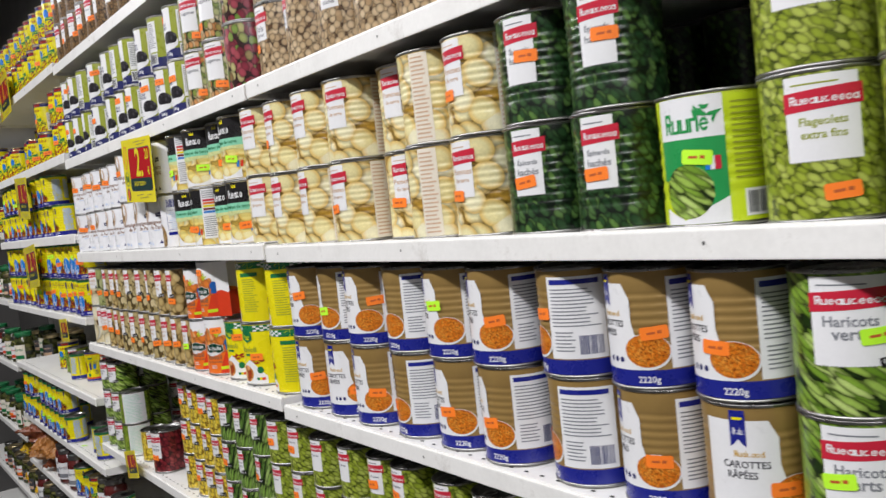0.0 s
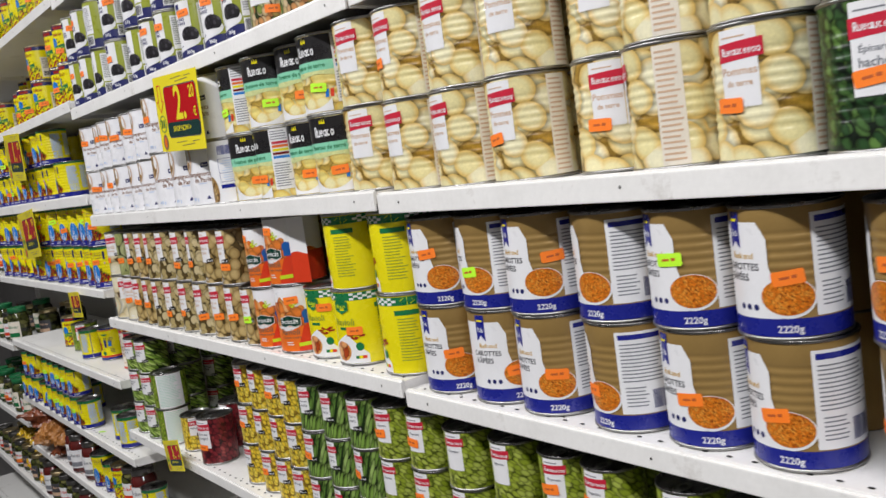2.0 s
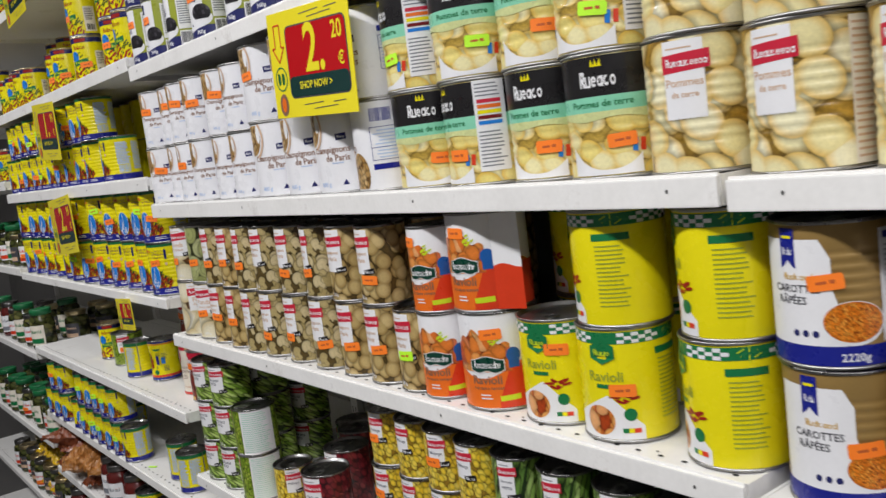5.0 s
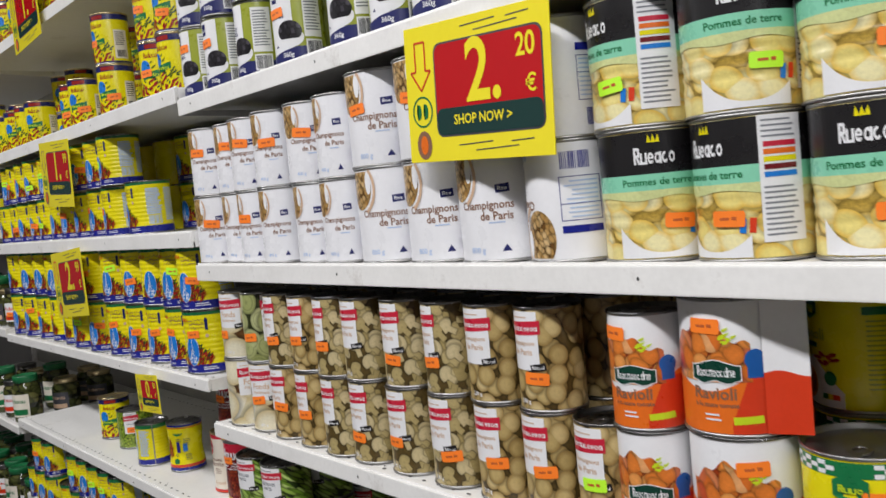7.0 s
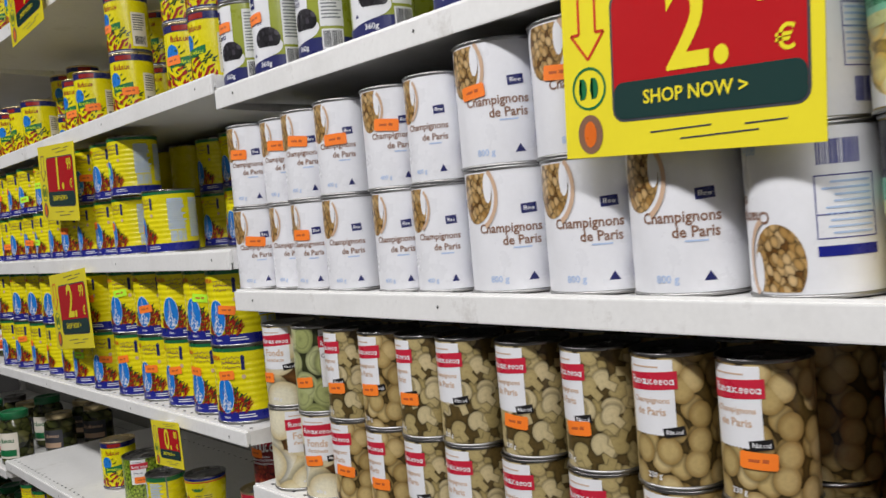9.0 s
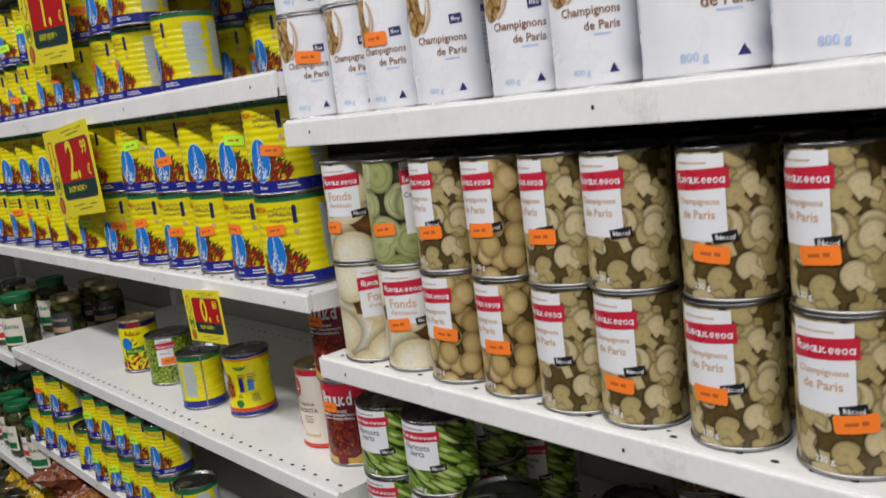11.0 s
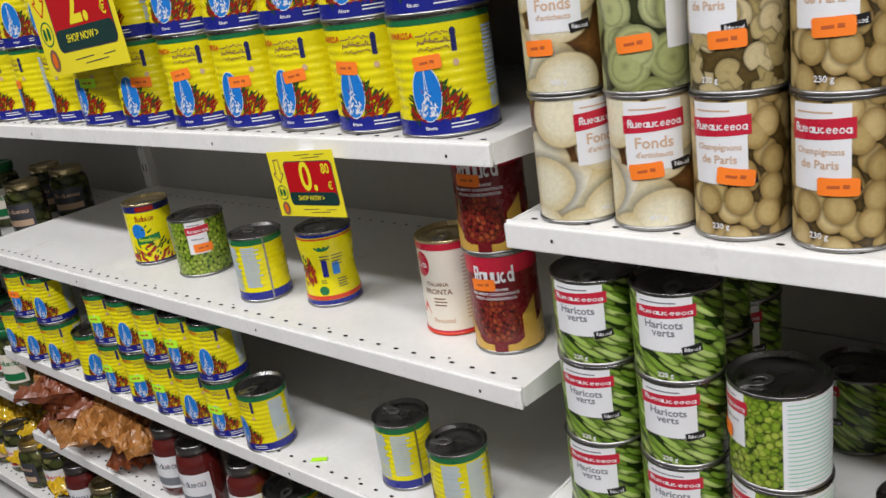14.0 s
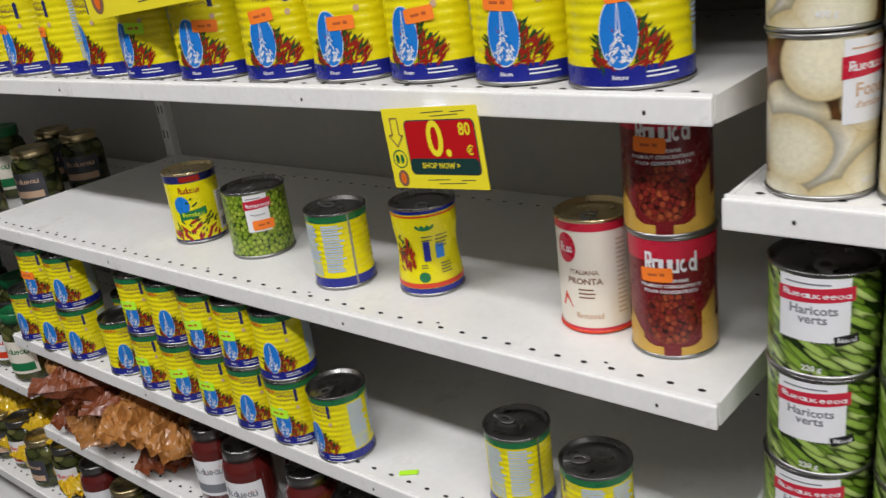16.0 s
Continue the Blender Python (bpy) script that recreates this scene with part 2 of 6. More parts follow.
M["lentil"] = food("brown_bean_print", [(0, (0.17, 0.09, 0.03)), (0.5, (0.26, 0.15, 0.06)), (1, (0.36, 0.22, 0.10))], 0.007, 1.3, 20, (0.05, 0.025, 0.01), 0.50, 0.15)
M["mixveg"] = food("mixed_vegetable_print", [(0, (0.10, 0.17, 0.02)), (0.5, (0.26, 0.33, 0.06)), (1, (0.60, 0.58, 0.30))], 0.011, 1.3, 25, (0.03, 0.05, 0.01), 0.50, 0.25, hues=[(0, (0.62, 0.20, 0.02)), (1, (0.70, 0.64, 0.40))])
M["salad"] = food("red_salad_print", [(0, (0.17, 0.015, 0.03)), (0.5, (0.34, 0.04, 0.07)), (1, (0.50, 0.12, 0.14))], 0.014, 1.3, 25, (0.04, 0.01, 0.01), 0.50, 0.25, hues=[(0, (0.15, 0.30, 0.03)), (1, (0.60, 0.50, 0.24))])
M["artbase"] = food("artichoke_base_print", [(0, (0.82, 0.73, 0.47)), (0.5, (0.87, 0.81, 0.60)), (1, (0.91, 0.87, 0.72))], 0.056, 0.85, 10, (0.24, 0.10, 0.025), 0.46, 0.15, rnd=0.75, layers=2, sizes=(0.95, 0.95), drop=0.40, rim=(0.74, 0.64, 0.46))
M["artheart"] = food("artichoke_heart_print", [(0, (0.32, 0.35, 0.12)), (0.5, (0.43, 0.46, 0.19)), (1, (0.56, 0.58, 0.30))], 0.031, 1.0, 15, (0.06, 0.07, 0.02), 0.52, 0.30, shade=0.5, ring=0.35, rnd=0.7, layers=2, sizes=(0.95, 0.98))
M["blackolive"] = food("black_olive_print", [(0, (0.010, 0.009, 0.012)), (0.6, (0.025, 0.022, 0.028)), (1, (0.09, 0.08, 0.10))], 0.0075, 1.2, 30, (0.004, 0.004, 0.005), 0.50, 0.1)
M["carrot"] = food("grated_carrot_print", [(0, (0.74, 0.17, 0.008)), (0.5, (0.88, 0.25, 0.015)), (1, (0.95, 0.40, 0.06))], 0.0016, 3, 30, (0.48, 0.09, 0.005), 0.5, 0.3, shade=0.35)
M["stew"] = food("ravioli_print", [(0, (0.72, 0.15, 0.02)), (0.5, (0.86, 0.27, 0.045)), (1, (0.92, 0.44, 0.13))], 0.013, 1.35, 25, (0.52, 0.07, 0.012), 0.55, 1.1, hues=[(0, (0.62, 0.05, 0.012)), (1, (0.92, 0.50, 0.20))], shade=0.30, drop=0.5)
M["bottlegreen"] = plain("bottle_green_print", (0.004, 0.045, 0.028), 0.30, var=0.10, scale=50)
M["rosetteblue"] = plain("rosette_blue_print", (0.012, 0.10, 0.36), 0.32, var=0.10, scale=50)
M["pan"] = food("fried_mushroom_print", [(0, (0.38, 0.20, 0.05)), (0.5, (0.55, 0.33, 0.11)), (1, (0.72, 0.50, 0.24))], 0.006, 1.5, 25, (0.20, 0.09, 0.02), 0.50, 0.3)
M["nut"] = food("palm_nut_print", [(0, (0.14, 0.010, 0.010)), (0.5, (0.26, 0.025, 0.015)), (1, (0.42, 0.09, 0.03))], 0.0055, 1.1, 0, (0.04, 0.004, 0.004), 0.50, 0.1)
M["gherkin"] = food("pickle_print", [(0, (0.05, 0.06, 0.015)), (0.5, (0.10, 0.11, 0.03)), (1, (0.19, 0.18, 0.06))], 0.018, 2.0, 80, (0.02, 0.025, 0.008), 0.50, 0.2, rough=0.12)
M["jam"] = plain("dark_red_preserve", (0.10, 0.012, 0.010), 0.12, var=0.2, scale=20, coat=0.5)
M["brownbag"] = plain("brown_crackly_film", (0.22, 0.058, 0.020), 0.40, var=0.7, scale=16, coat=0.12)
M["goldbag"] = plain("amber_crackly_film", (0.42, 0.18, 0.045), 0.40, var=0.7, scale=16, coat=0.12)
M["yellowbag"] = plain("yellow_film", (0.66, 0.42, 0.015), 0.22, var=0.35, scale=14, coat=0.6)


# ---- mesh helpers ----
SMALL_PRINT = {"brand_print", "lettering", "small_print", "tag_print", "flag_print", "weight_print", "price_print", "back_print", "bowl_arc", "chilli_print", "leaf_print", "script", "barcode", "hexagon_print", "gingham", "base_print", "peak", "name_print", "emblem_print", "signature", "side_print", "label_print", "herb_print", "crown", "numeral_print", "slogan", "dash_print", "slot_print", "perforation", "brand_flag", "round_mark", "pepper_print", "back_small_print", "top_print", "gold_script", "dot_print"}


def link(name, bm, material, parent=None, label="", smooth=False):
    me = bpy.data.meshes.new(name)
    bm.to_mesh(me)
    bm.free()
    if smooth:
        for p in me.polygons:
            p.use_smooth = True
    for q in material if isinstance(material, (list, tuple)) else (material,):
        me.materials.append(q)
    ob = new(name, me)
    ob.parent = parent
    if label:
        tagged(ob, label)
    if name in SMALL_PRINT:
        tagged(ob, kind="stuff")
    return ob



def thing(name, label, category, group="", kind=""):
    return tagged(new(name), label, category, group, kind)


def box_into(bm, x0, x1, y0, y1, z0, z1, bevel=0.0):
    r = bmesh.ops.create_cube(bm, size=1.0, matrix=Matrix.LocRotScale(((x0 + x1) / 2, (y0 + y1) / 2, (z0 + z1) / 2), None, (x1 - x0, y1 - y0, z1 - z0)))
    if bevel:
        edges = list({e for v in r["verts"] for e in v.link_edges})
        bmesh.ops.bevel(bm, geom=edges, offset=bevel, segments=2, affect="EDGES", profile=0.7)
    return bm


def boxed(*a, bevel=0.0):
    return box_into(bmesh.new(), *a, bevel=bevel)


def lathe(profile, segs=36, cap_first=False, cap_last=False, bm=None):
    """Turns (radius, height) pairs round z, with the label's coordinates in metres."""
    bm = bm or bmesh.new()
    uv = bm.loops.layers.uv.get("label") or bm.loops.layers.uv.new("label")
    rmax = max(p[0] for p in profile)
    rings = [[bm.verts.new((r * math.cos(math.tau * i / segs), r * math.sin(math.tau * i / segs), z)) for i in range(segs)] for r, z in profile]
    for (a, b), (pa, pb) in zip(zip(rings, rings[1:]), zip(profile, profile[1:])):
        for i in range(segs):
            j = (i + 1) % segs
            f = bm.faces.new((a[i], a[j], b[j], b[i]))
            for lp, (u, v) in zip(f.loops, ((i, pa[1]), (i + 1, pa[1]), (i + 1, pb[1]), (i, pb[1]))):
                lp[uv].uv = (math.tau * u / segs * rmax, v)
    if cap_first:
        bm.faces.new(rings[0][::-1])
    if cap_last:
        bm.faces.new(rings[-1])
    return bm


class Wrap:
    """Flat printed shapes laid round a can of radius r (metres); s runs to the reader's right, from the middle of the front. Millimetres in, metres out."""

    def __init__(self, r, flat=False):
        self.r, self.flat = r, flat

    def at(self, s, z, d):
        if self.flat:
            return Vector((-d, -s, z))
        a = math.pi + s / self.r
        return Vector(((self.r + d) * math.cos(a), (self.r + d) * math.sin(a), z))

    def begin(self):
        bm = bmesh.new()
        bm.loops.layers.uv.new("label")
        return bm

    def face(self, bm, pts, d):
        uv = bm.loops.layers.uv["label"]
        f = bm.faces.new([bm.verts.new(self.at(s, z, d)) for s, z in pts])
        for lp, p in zip(f.loops, pts):
            lp[uv].uv = p

    def strip(self, bm, s0, s1, bot, top, d, step=0.004):
        n = 1 if self.flat and not callable(bot) and not callable(top) else max(1, math.ceil((s1 - s0) / step))
        b, t = (bot if callable(bot) else lambda s: bot), (top if callable(top) else lambda s: top)
        for i in range(n):
            a, c = s0 + (s1 - s0) * i / n, s0 + (s1 - s0) * (i + 1) / n
            if t(a) - b(a) > 1e-5 or t(c) - b(c) > 1e-5:
                self.face(bm, [(a, b(a)), (c, b(c)), (c, max(t(c), b(c) + 1e-6)), (a, max(t(a), b(a) + 1e-6))], d)

    def oval(self, bm, s, z, a, b, d, lo=-1.0, hi=1.0, n=18):
        def h(q):
            return b * math.sqrt(max(0, 1 - ((q - s) / a) ** 2))
        xs = [s - a * math.cos(math.pi * i / n) for i in range(n + 1)]
        for p, q in zip(xs, xs[1:]):
            self.face(bm, [(p, z + max(lo * b, -h(p))), (q, z + max(lo * b, -h(q))), (q, z + min(hi * b, h(q)) + 1e-6), (p, z + min(hi * b, h(p)) + 1e-6)], d)

    def slab(self, bm, s, z, w, h, d, turn=0.0):
        c, k = math.cos(radians(turn)), math.sin(radians(turn))
        n = 1 if self.flat else max(1, math.ceil(w / 0.005))
        for i in range(n):
            a, b = -w / 2 + w * i / n, -w / 2 + w * (i + 1) / n
            self.face(bm, [(s + x * c - y * k, z + x * k + y * c) for x, y in ((a, -h / 2), (b, -h / 2), (b, h / 2), (a, h / 2))], d)

    def words(self, bm, text, s, z, size, d, squeeze=1.0, bold=0.018):
        cu = bpy.data.curves.new("words", "FONT")
        cu.body, cu.size, cu.align_x, cu.align_y, cu.resolution_u = text, size, "CENTER", "CENTER", 4 if size > 0.02 else 2
        cu.offset = size * bold
        ob = bpy.data.objects.new("words", cu)
        scene.collection.objects.link(ob)
        me = ob.evaluated_get(bpy.context.evaluated_depsgraph_get()).to_mesh()
        vs = [(s + v.co.x * squeeze, z + v.co.y) for v in me.vertices]
        for p in me.polygons:
            self.face(bm, [vs[i] for i in p.vertices], d)
        ob.evaluated_get(bpy.context.evaluated_depsgraph_get()).to_mesh_clear()
        bpy.data.objects.remove(ob)
        bpy.data.curves.remove(cu)

    def marks(self, bm, s, z, w, h, d, n=8, seed=1, tall=0.3, bold=0.26):
        """A row of rounded marks with the rhythm of a word that stays unread."""
        rg = random.Random(seed)
        step = w / n
        q = 1 - bold * 1.7
        for i in range(n):
            c = s - w / 2 + (i + 0.5) * step
            low, xh, ro = z - h / 2, h * 0.68, step * 0.44
            kind = rg.choice("oecnudau" if i else "B")
            if kind in "oecda":
                skip = {"e": (9, 10), "c": (0, 9, 1)}.get(kind, ())
                for g in range(10):
                    if g not in skip:
                        a0, a1 = math.tau * g / 10, math.tau * (g + 1) / 10
                        self.face(bm, [(c + ro * f * math.cos(a), low + xh / 2 + xh / 2 * f * math.sin(a)) for a, f in ((a0, 1), (a1, 1), (a1, q), (a0, q))], d)
            if kind == "e":
                self.slab(bm, c, low + xh * 0.52, ro * 1.7, xh * 0.16, d + 2e-5)
            if kind in "da":
                self.slab(bm, c + ro * 0.86, low + (h if kind == "d" else xh) / 2, step * bold, h if kind == "d" else xh, d + 2e-5)
            if kind in "nu":
                for e in (-0.8, 0.8):
                    self.slab(bm, c + ro * e, low + xh / 2, step * bold, xh, d)
                self.slab(bm, c, low + (xh * 0.9 if kind == "n" else xh * 0.1), ro * 1.5, xh * 0.22, d + 2e-5)
            if kind == "B":
                self.slab(bm, c - ro * 0.6, low + h / 2, step * bold, h, d)
                for e in (0.92, 0.5):
                    self.slab(bm, c, low + h * e, ro * 1.6, h * 0.16, d + 2e-5)
                self.slab(bm, c + ro * 0.7, low + h * 0.7, step * bold, h * 0.5, d + 4e-5)
                self.slab(bm, c + ro * 0.5, low + h * 0.22, step * bold, h * 0.45, d + 4e-5, 18)

    def lines(self, bm, s, top, w, n, pitch, th, d, seed=3):
        rg = random.Random(seed)
        for i in range(n):
            ww = w * rg.uniform(0.72, 1.0)
            self.strip(bm, s - w / 2, s - w / 2 + ww, top - i * pitch - th, top - i * pitch, d)

    def bars(self, bm, s, z, w, h, d, n=16, seed=5):
        rg, x = random.Random(seed), s - w / 2
        for i in range(n):
            ww = w / n * rg.uniform(0.3, 0.75)
            self.strip(bm, x, x + ww, z - h / 2, z + h / 2, d)
            x += w / n

    def spray(self, bm, s0, s1, z0, z1, n, ln, d, seed=1, up=0.0, thick=0.14):
        """Slender pointed pods or leaves."""
        rg = random.Random(seed)
        for i in range(n):
            u = rg.random()
            s = s0 + (s1 - s0) * u
            z = z0 + (z1 - z0) * rg.random() * (1 - 0.65 * abs(2 * u - 1))
            a = rg.uniform(-0.7, 0.7) + up * (1 if u > 0.5 else -1) + (math.pi if rg.random() < 0.35 else 0)
            k, w = ln * rg.uniform(0.6, 1.2), ln * thick
            c, e = math.cos(a), math.sin(a)
            pts = [(-k / 2, 0), (-k * 0.2, -w), (k * 0.25, -w * 0.7), (k / 2, w * 0.6), (k * 0.2, w * 0.7), (-k * 0.25, w)]
            self.face(bm, [(s + x * c - y * e, z + x * e + y * c) for x, y in pts], d + i * 4e-6)


# ---- the tin ----
def tin(name, label, group, D, H, body_mat, lid_mat, deco, ribs=0, rim_mat=None, dent=0.0, category="can"):
    """An Empty at the can's base with its parts: body, lid with pull tab, base rim, and the printed layers in deco: (name, material, drawer, label)."""
    r = D / 2 - 0.0012
    root = thing(name, label, category, group)
    prof = [(r * 0.995, 0.0025), (r, 0.005)]
    if ribs:
        z0, z1 = H * 0.20, H * 0.82
        for i in range(ribs * 4 + 1):
            prof.append((r + (0.00055 * (math.cos(i * math.pi / 2) - 1)), z0 + (z1 - z0) * i / (ribs * 4)))
    elif dent:
        for i in range(9):
            q = i / 8
            prof.append((r - dent * math.sin(math.pi * q) ** 2, 0.012 + (H - 0.03) * q))
    else:
        prof += [(r, H * 0.5)]
    prof += [(r, H - 0.005), (r * 0.995, H - 0.0028)]
    link("body", lathe(prof, 36), body_mat, root, smooth=True)
    R = D / 2
    rim = [(r * 0.97, H - 0.004), (r, H - 0.0032), (R, H - 0.0026), (R, H - 0.0006), (R - 0.0008, H), (R - 0.002, H - 0.0004), (R - 0.0026, H - 0.0045), (R - 0.006, H - 0.0050), (R - 0.008, H - 0.0042), (R * 0.55, H - 0.0042), (R * 0.53, H - 0.0046), (0.0004, H - 0.0046)]
    lid = link("lid", lathe(rim, 36), M[lid_mat], root, smooth=True)
    bm = bmesh.new()
    k, cx = 12, -R * 0.42
    for f0, f1, zz in ((0.55, 1.0, H - 0.0032),):
        ring = [[bm.verts.new((cx + math.cos(math.tau * i / k) * R * 0.30 * f, math.sin(math.tau * i / k) * R * 0.20 * f, zz + dz)) for i in range(k)] for f, dz in ((f0, 0), (f0, 0.0012), (f1, 0.0012), (f1, 0))]
        for a, b in zip(ring, ring[1:] + ring[:1]):
            for i in range(k):
                bm.faces.new((a[i], a[(i + 1) % k], b[(i + 1) % k], b[i]))
    box_into(bm, -R * 0.86, -R * 0.66, -R * 0.10, R * 0.10, H - 0.0042, H - 0.0018, 0.0005)
    link("pull_tab", bm, M["steel"], lid)
    link("base_rim", lathe([(r * 0.90, 0.0020), (R - 0.0014, 0.0012), (R - 0.0006, 0.0), (R, 0.0006), (R, 0.0024), (r, 0.0032)], 36), M[rim_mat or "steel"], root, smooth=True)
    w = Wrap(r)
    for dn, dm, draw, dl in deco:
        bm = w.begin()
        draw(w, bm)
        link(dn, bm, M[dm], root, dl)
    return root


L1, L2, L3, L4 = 0.00030, 0.00055, 0.00080, 0.00105


def house_deco(D, H, title, panel=(-17, 16), tag=True, low=0.42, band_to=20, ink="grey", back=None, weight=""):
    """White paper panel with a red band, as on the store's own range."""
    k = H / 0.110
    a, b = panel[0] * 0.001, panel[1] * 0.001

    def pan(w, bm):
        w.strip(bm, a, b, lambda s: low * H + 0.0007 * math.cos(s * 2400), H * 0.955, L1, 0.0015)

    def band(w, bm):
        w.strip(bm, a - 0.001, band_to * 0.001, lambda s: 0.735 * H + 0.06 * s, lambda s: 0.865 * H + 0.06 * s, L2)

    def brand(w, bm):
        w.marks(bm, (a + band_to * 0.001) / 2, 0.80 * H, (band_to * 0.001 - a) * 0.88, 0.058 * H, L3, 10, 4)

    def txt(w, bm):
        for i, q in enumerate(title):
            w.words(bm, q, (a + b) / 2, (0.655 - 0.085 * i) * H, min(0.115 * H, 0.86 * (b - a) / (0.53 * len(q))), L2)
        w.lines(bm, (a + b) / 2, 0.905 * H, (b - a) * 0.8, 1, 0.01, 0.0012, L2)
    out = [("label_panel", "white", pan, "white paper panel"), ("brand_band", "red", band, "red band"), ("brand_print", "white", brand, ""), ("lettering", ink, txt, "")]
    if tag:
        out.append(("quality_tag", "black", lambda w, bm: w.slab(bm, b - 0.002, (low + 0.03) * H, 0.017, 0.0075, L3, 9), "small black tag"))
        out.append(("tag_print", "white", lambda w, bm: w.marks(bm, b - 0.002, (low + 0.03) * H, 0.013, 0.0036, L4, 7, 9), ""))
    if weight:
        out.append(("weight_print", "white", lambda w, bm: w.words(bm, weight, (a + b) / 2, 0.10 * H, 0.0062, L1), ""))
    if back:
        def bpan(w, bm):
            w.strip(bm, r_at(D, 68 if back == "brown" else 62), r_at(D, 98 if back == "brown" else 150), 0.03 * H, 0.96 * H, L1)

        def blin(w, bm):
            w.lines(bm, r_at(D, 83 if back == "brown" else 104), 0.92 * H, r_at(D, 25 if back == "brown" else 74), 20, 0.044 * H, 0.016 * H if back == "brown" else 0.010 * H, L2)
        out += [("back_panel", "cream" if back == "brown" else "white", bpan, "panel of small print"), ("small_print", "tan" if back == "brown" else ("mint" if back == "olive" else "grey"), blin, "")]
    return out


def r_at(D, deg):
    return math.radians(deg) * D / 2


PROTO, COUNT = {}, {}


def define(kind, maker):
    PROTO[kind] = [maker, None]


PRICE = {}


def sticker(root, D, H, rg, yellow=False, z=None, ang=None):
    key = (round(D, 4), yellow)
    if key not in PRICE:
        w = Wrap(D / 2 - 0.0012)
        bm = w.begin()
        w.strip(bm, -0.0135, 0.0135, lambda s: -0.0064 + (0.0016 if abs(s) > 0.0122 else 0), lambda s: 0.0064 - (0.0016 if abs(s) > 0.0122 else 0), 0.0013, 0.00135)
        a = bpy.data.meshes.new("price_sticker")
        bm.to_mesh(a)
        bm.free()
        a.materials.append(M["price_y" if yellow else "price"])
        bm = w.begin()
        w.slab(bm, -0.003, 0.0, 0.008, 0.0022, 0.0015, 2)
        w.slab(bm, 0.005, 0.0004, 0.004, 0.0028, 0.0015, -3)
        b = bpy.data.meshes.new("price_print")
        bm.to_mesh(b)
        bm.free()
        b.materials.append(M["priceink"])
        PRICE[key] = (a, b)
    a, b = PRICE[key]
    o = new("price_sticker", a)
    o.parent = root
    o.matrix_basis = pose(0, 0, (z if z is not None else rg.uniform(0.30, 0.58)) * H, rg.uniform(-7, 7), 0, ang if ang is not None else rg.uniform(-30, 34))
    tagged(o, "fluorescent yellow price sticker" if yellow else "fluorescent orange price sticker")
    p = tagged(new("price_print", b), kind="stuff")
    p.parent = o


def put(kind, x, y, z, rot=0.0, sticky=0.0, D=0.099, H=0.118, yellow=0.0, sz=None, sa=None, flip=False):
    """One can of a kind at a place; rot turns its front from the aisle towards the walk's start."""
    maker, first = PROTO[kind]
    rg = random.Random(int(x * 7919 + y * 104729 + z * 1299709))
    m = pose(x, y, z + (H if flip else 0), 180 if flip else 0, rg.uniform(-0.35, 0.35), rot)
    if first is None:
        root = maker()
        root.matrix_basis = m
        PROTO[kind][1] = (root, [c for c in root.children])
    else:
        src, kids = first
        made = {}
        for o in (src, *kids, *[g for c in kids for g in c.children]):
            made[o] = o.copy()
            scene.collection.objects.link(made[o])
            made[o].parent = made.get(o.parent)
        root = made[src]
        root.matrix_basis = m
    if rg.random() < sticky:
        sticker(root, D, H, rg, rg.random() < yellow, sz, sa)
    return root


BEHIND = {}


def behind(kind, body, lid, D, H, x, y, z, *_):
    """Notes a can of a rear row: some show little more than the lid, some are added unseen to darken the shelf."""
    BEHIND.setdefault((kind, body, lid, D, H), []).append((x, y, z))


def build_behind():
    for (kind, body, lid, D, H), places in BEHIND.items():
        r = D / 2
        bm = lathe([(r - 0.001, 0.0), (r - 0.001, H - 0.003)], 20)
        n_body = len(bm.faces)
        lathe([(r, H - 0.003), (r, H), (r - 0.002, H), (r - 0.003, H - 0.0045), (0.0005, H - 0.0045)], 20, bm=bm)
        me = bpy.data.meshes.new("proto")
        bm.to_mesh(me)
        bm.free()
        vs = np.array([v.co[:] for v in me.vertices])
        fs = [tuple(f.vertices) for f in me.polygons]
        uv = np.array([u.uv[:] for u in me.uv_layers["label"].data])
        nv = len(vs)
        allv = np.concatenate([vs + np.array(q) for q in places])
        allf = [tuple(i + k * nv for i in f) for k in range(len(places)) for f in fs]
        out = bpy.data.meshes.new("stored_cans")
        out.from_pydata([tuple(v) for v in allv], [], allf)
        layer = out.uv_layers.new(name="label")
        layer.data.foreach_set("uv", np.tile(uv, (len(places), 1)).astype(np.float32).ravel())
        out.polygons.foreach_set("material_index", [int(i % len(fs) >= n_body) for i in range(len(allf))])
        out.polygons.foreach_set("use_smooth", [True] * len(allf))
        out.materials.append(M[body])
        out.materials.append(M[lid])
        tagged(new("stored_cans", out), "rear rows of %s tins in shelf shade" % kind, "cans", "", "stuff")
        bpy.data.meshes.remove(me)


# ---- kinds of tins ----
BIG, HALF = (0.099, 0.118), (0.073, 0.110)


def house(kind, label, D, H, printed, lid="darklid", ribs=0, **kw):
    define(kind, lambda: tin("food_can", label, "cans on the shelves", D, H, M[printed], lid, house_deco(D, H, **kw), ribs))


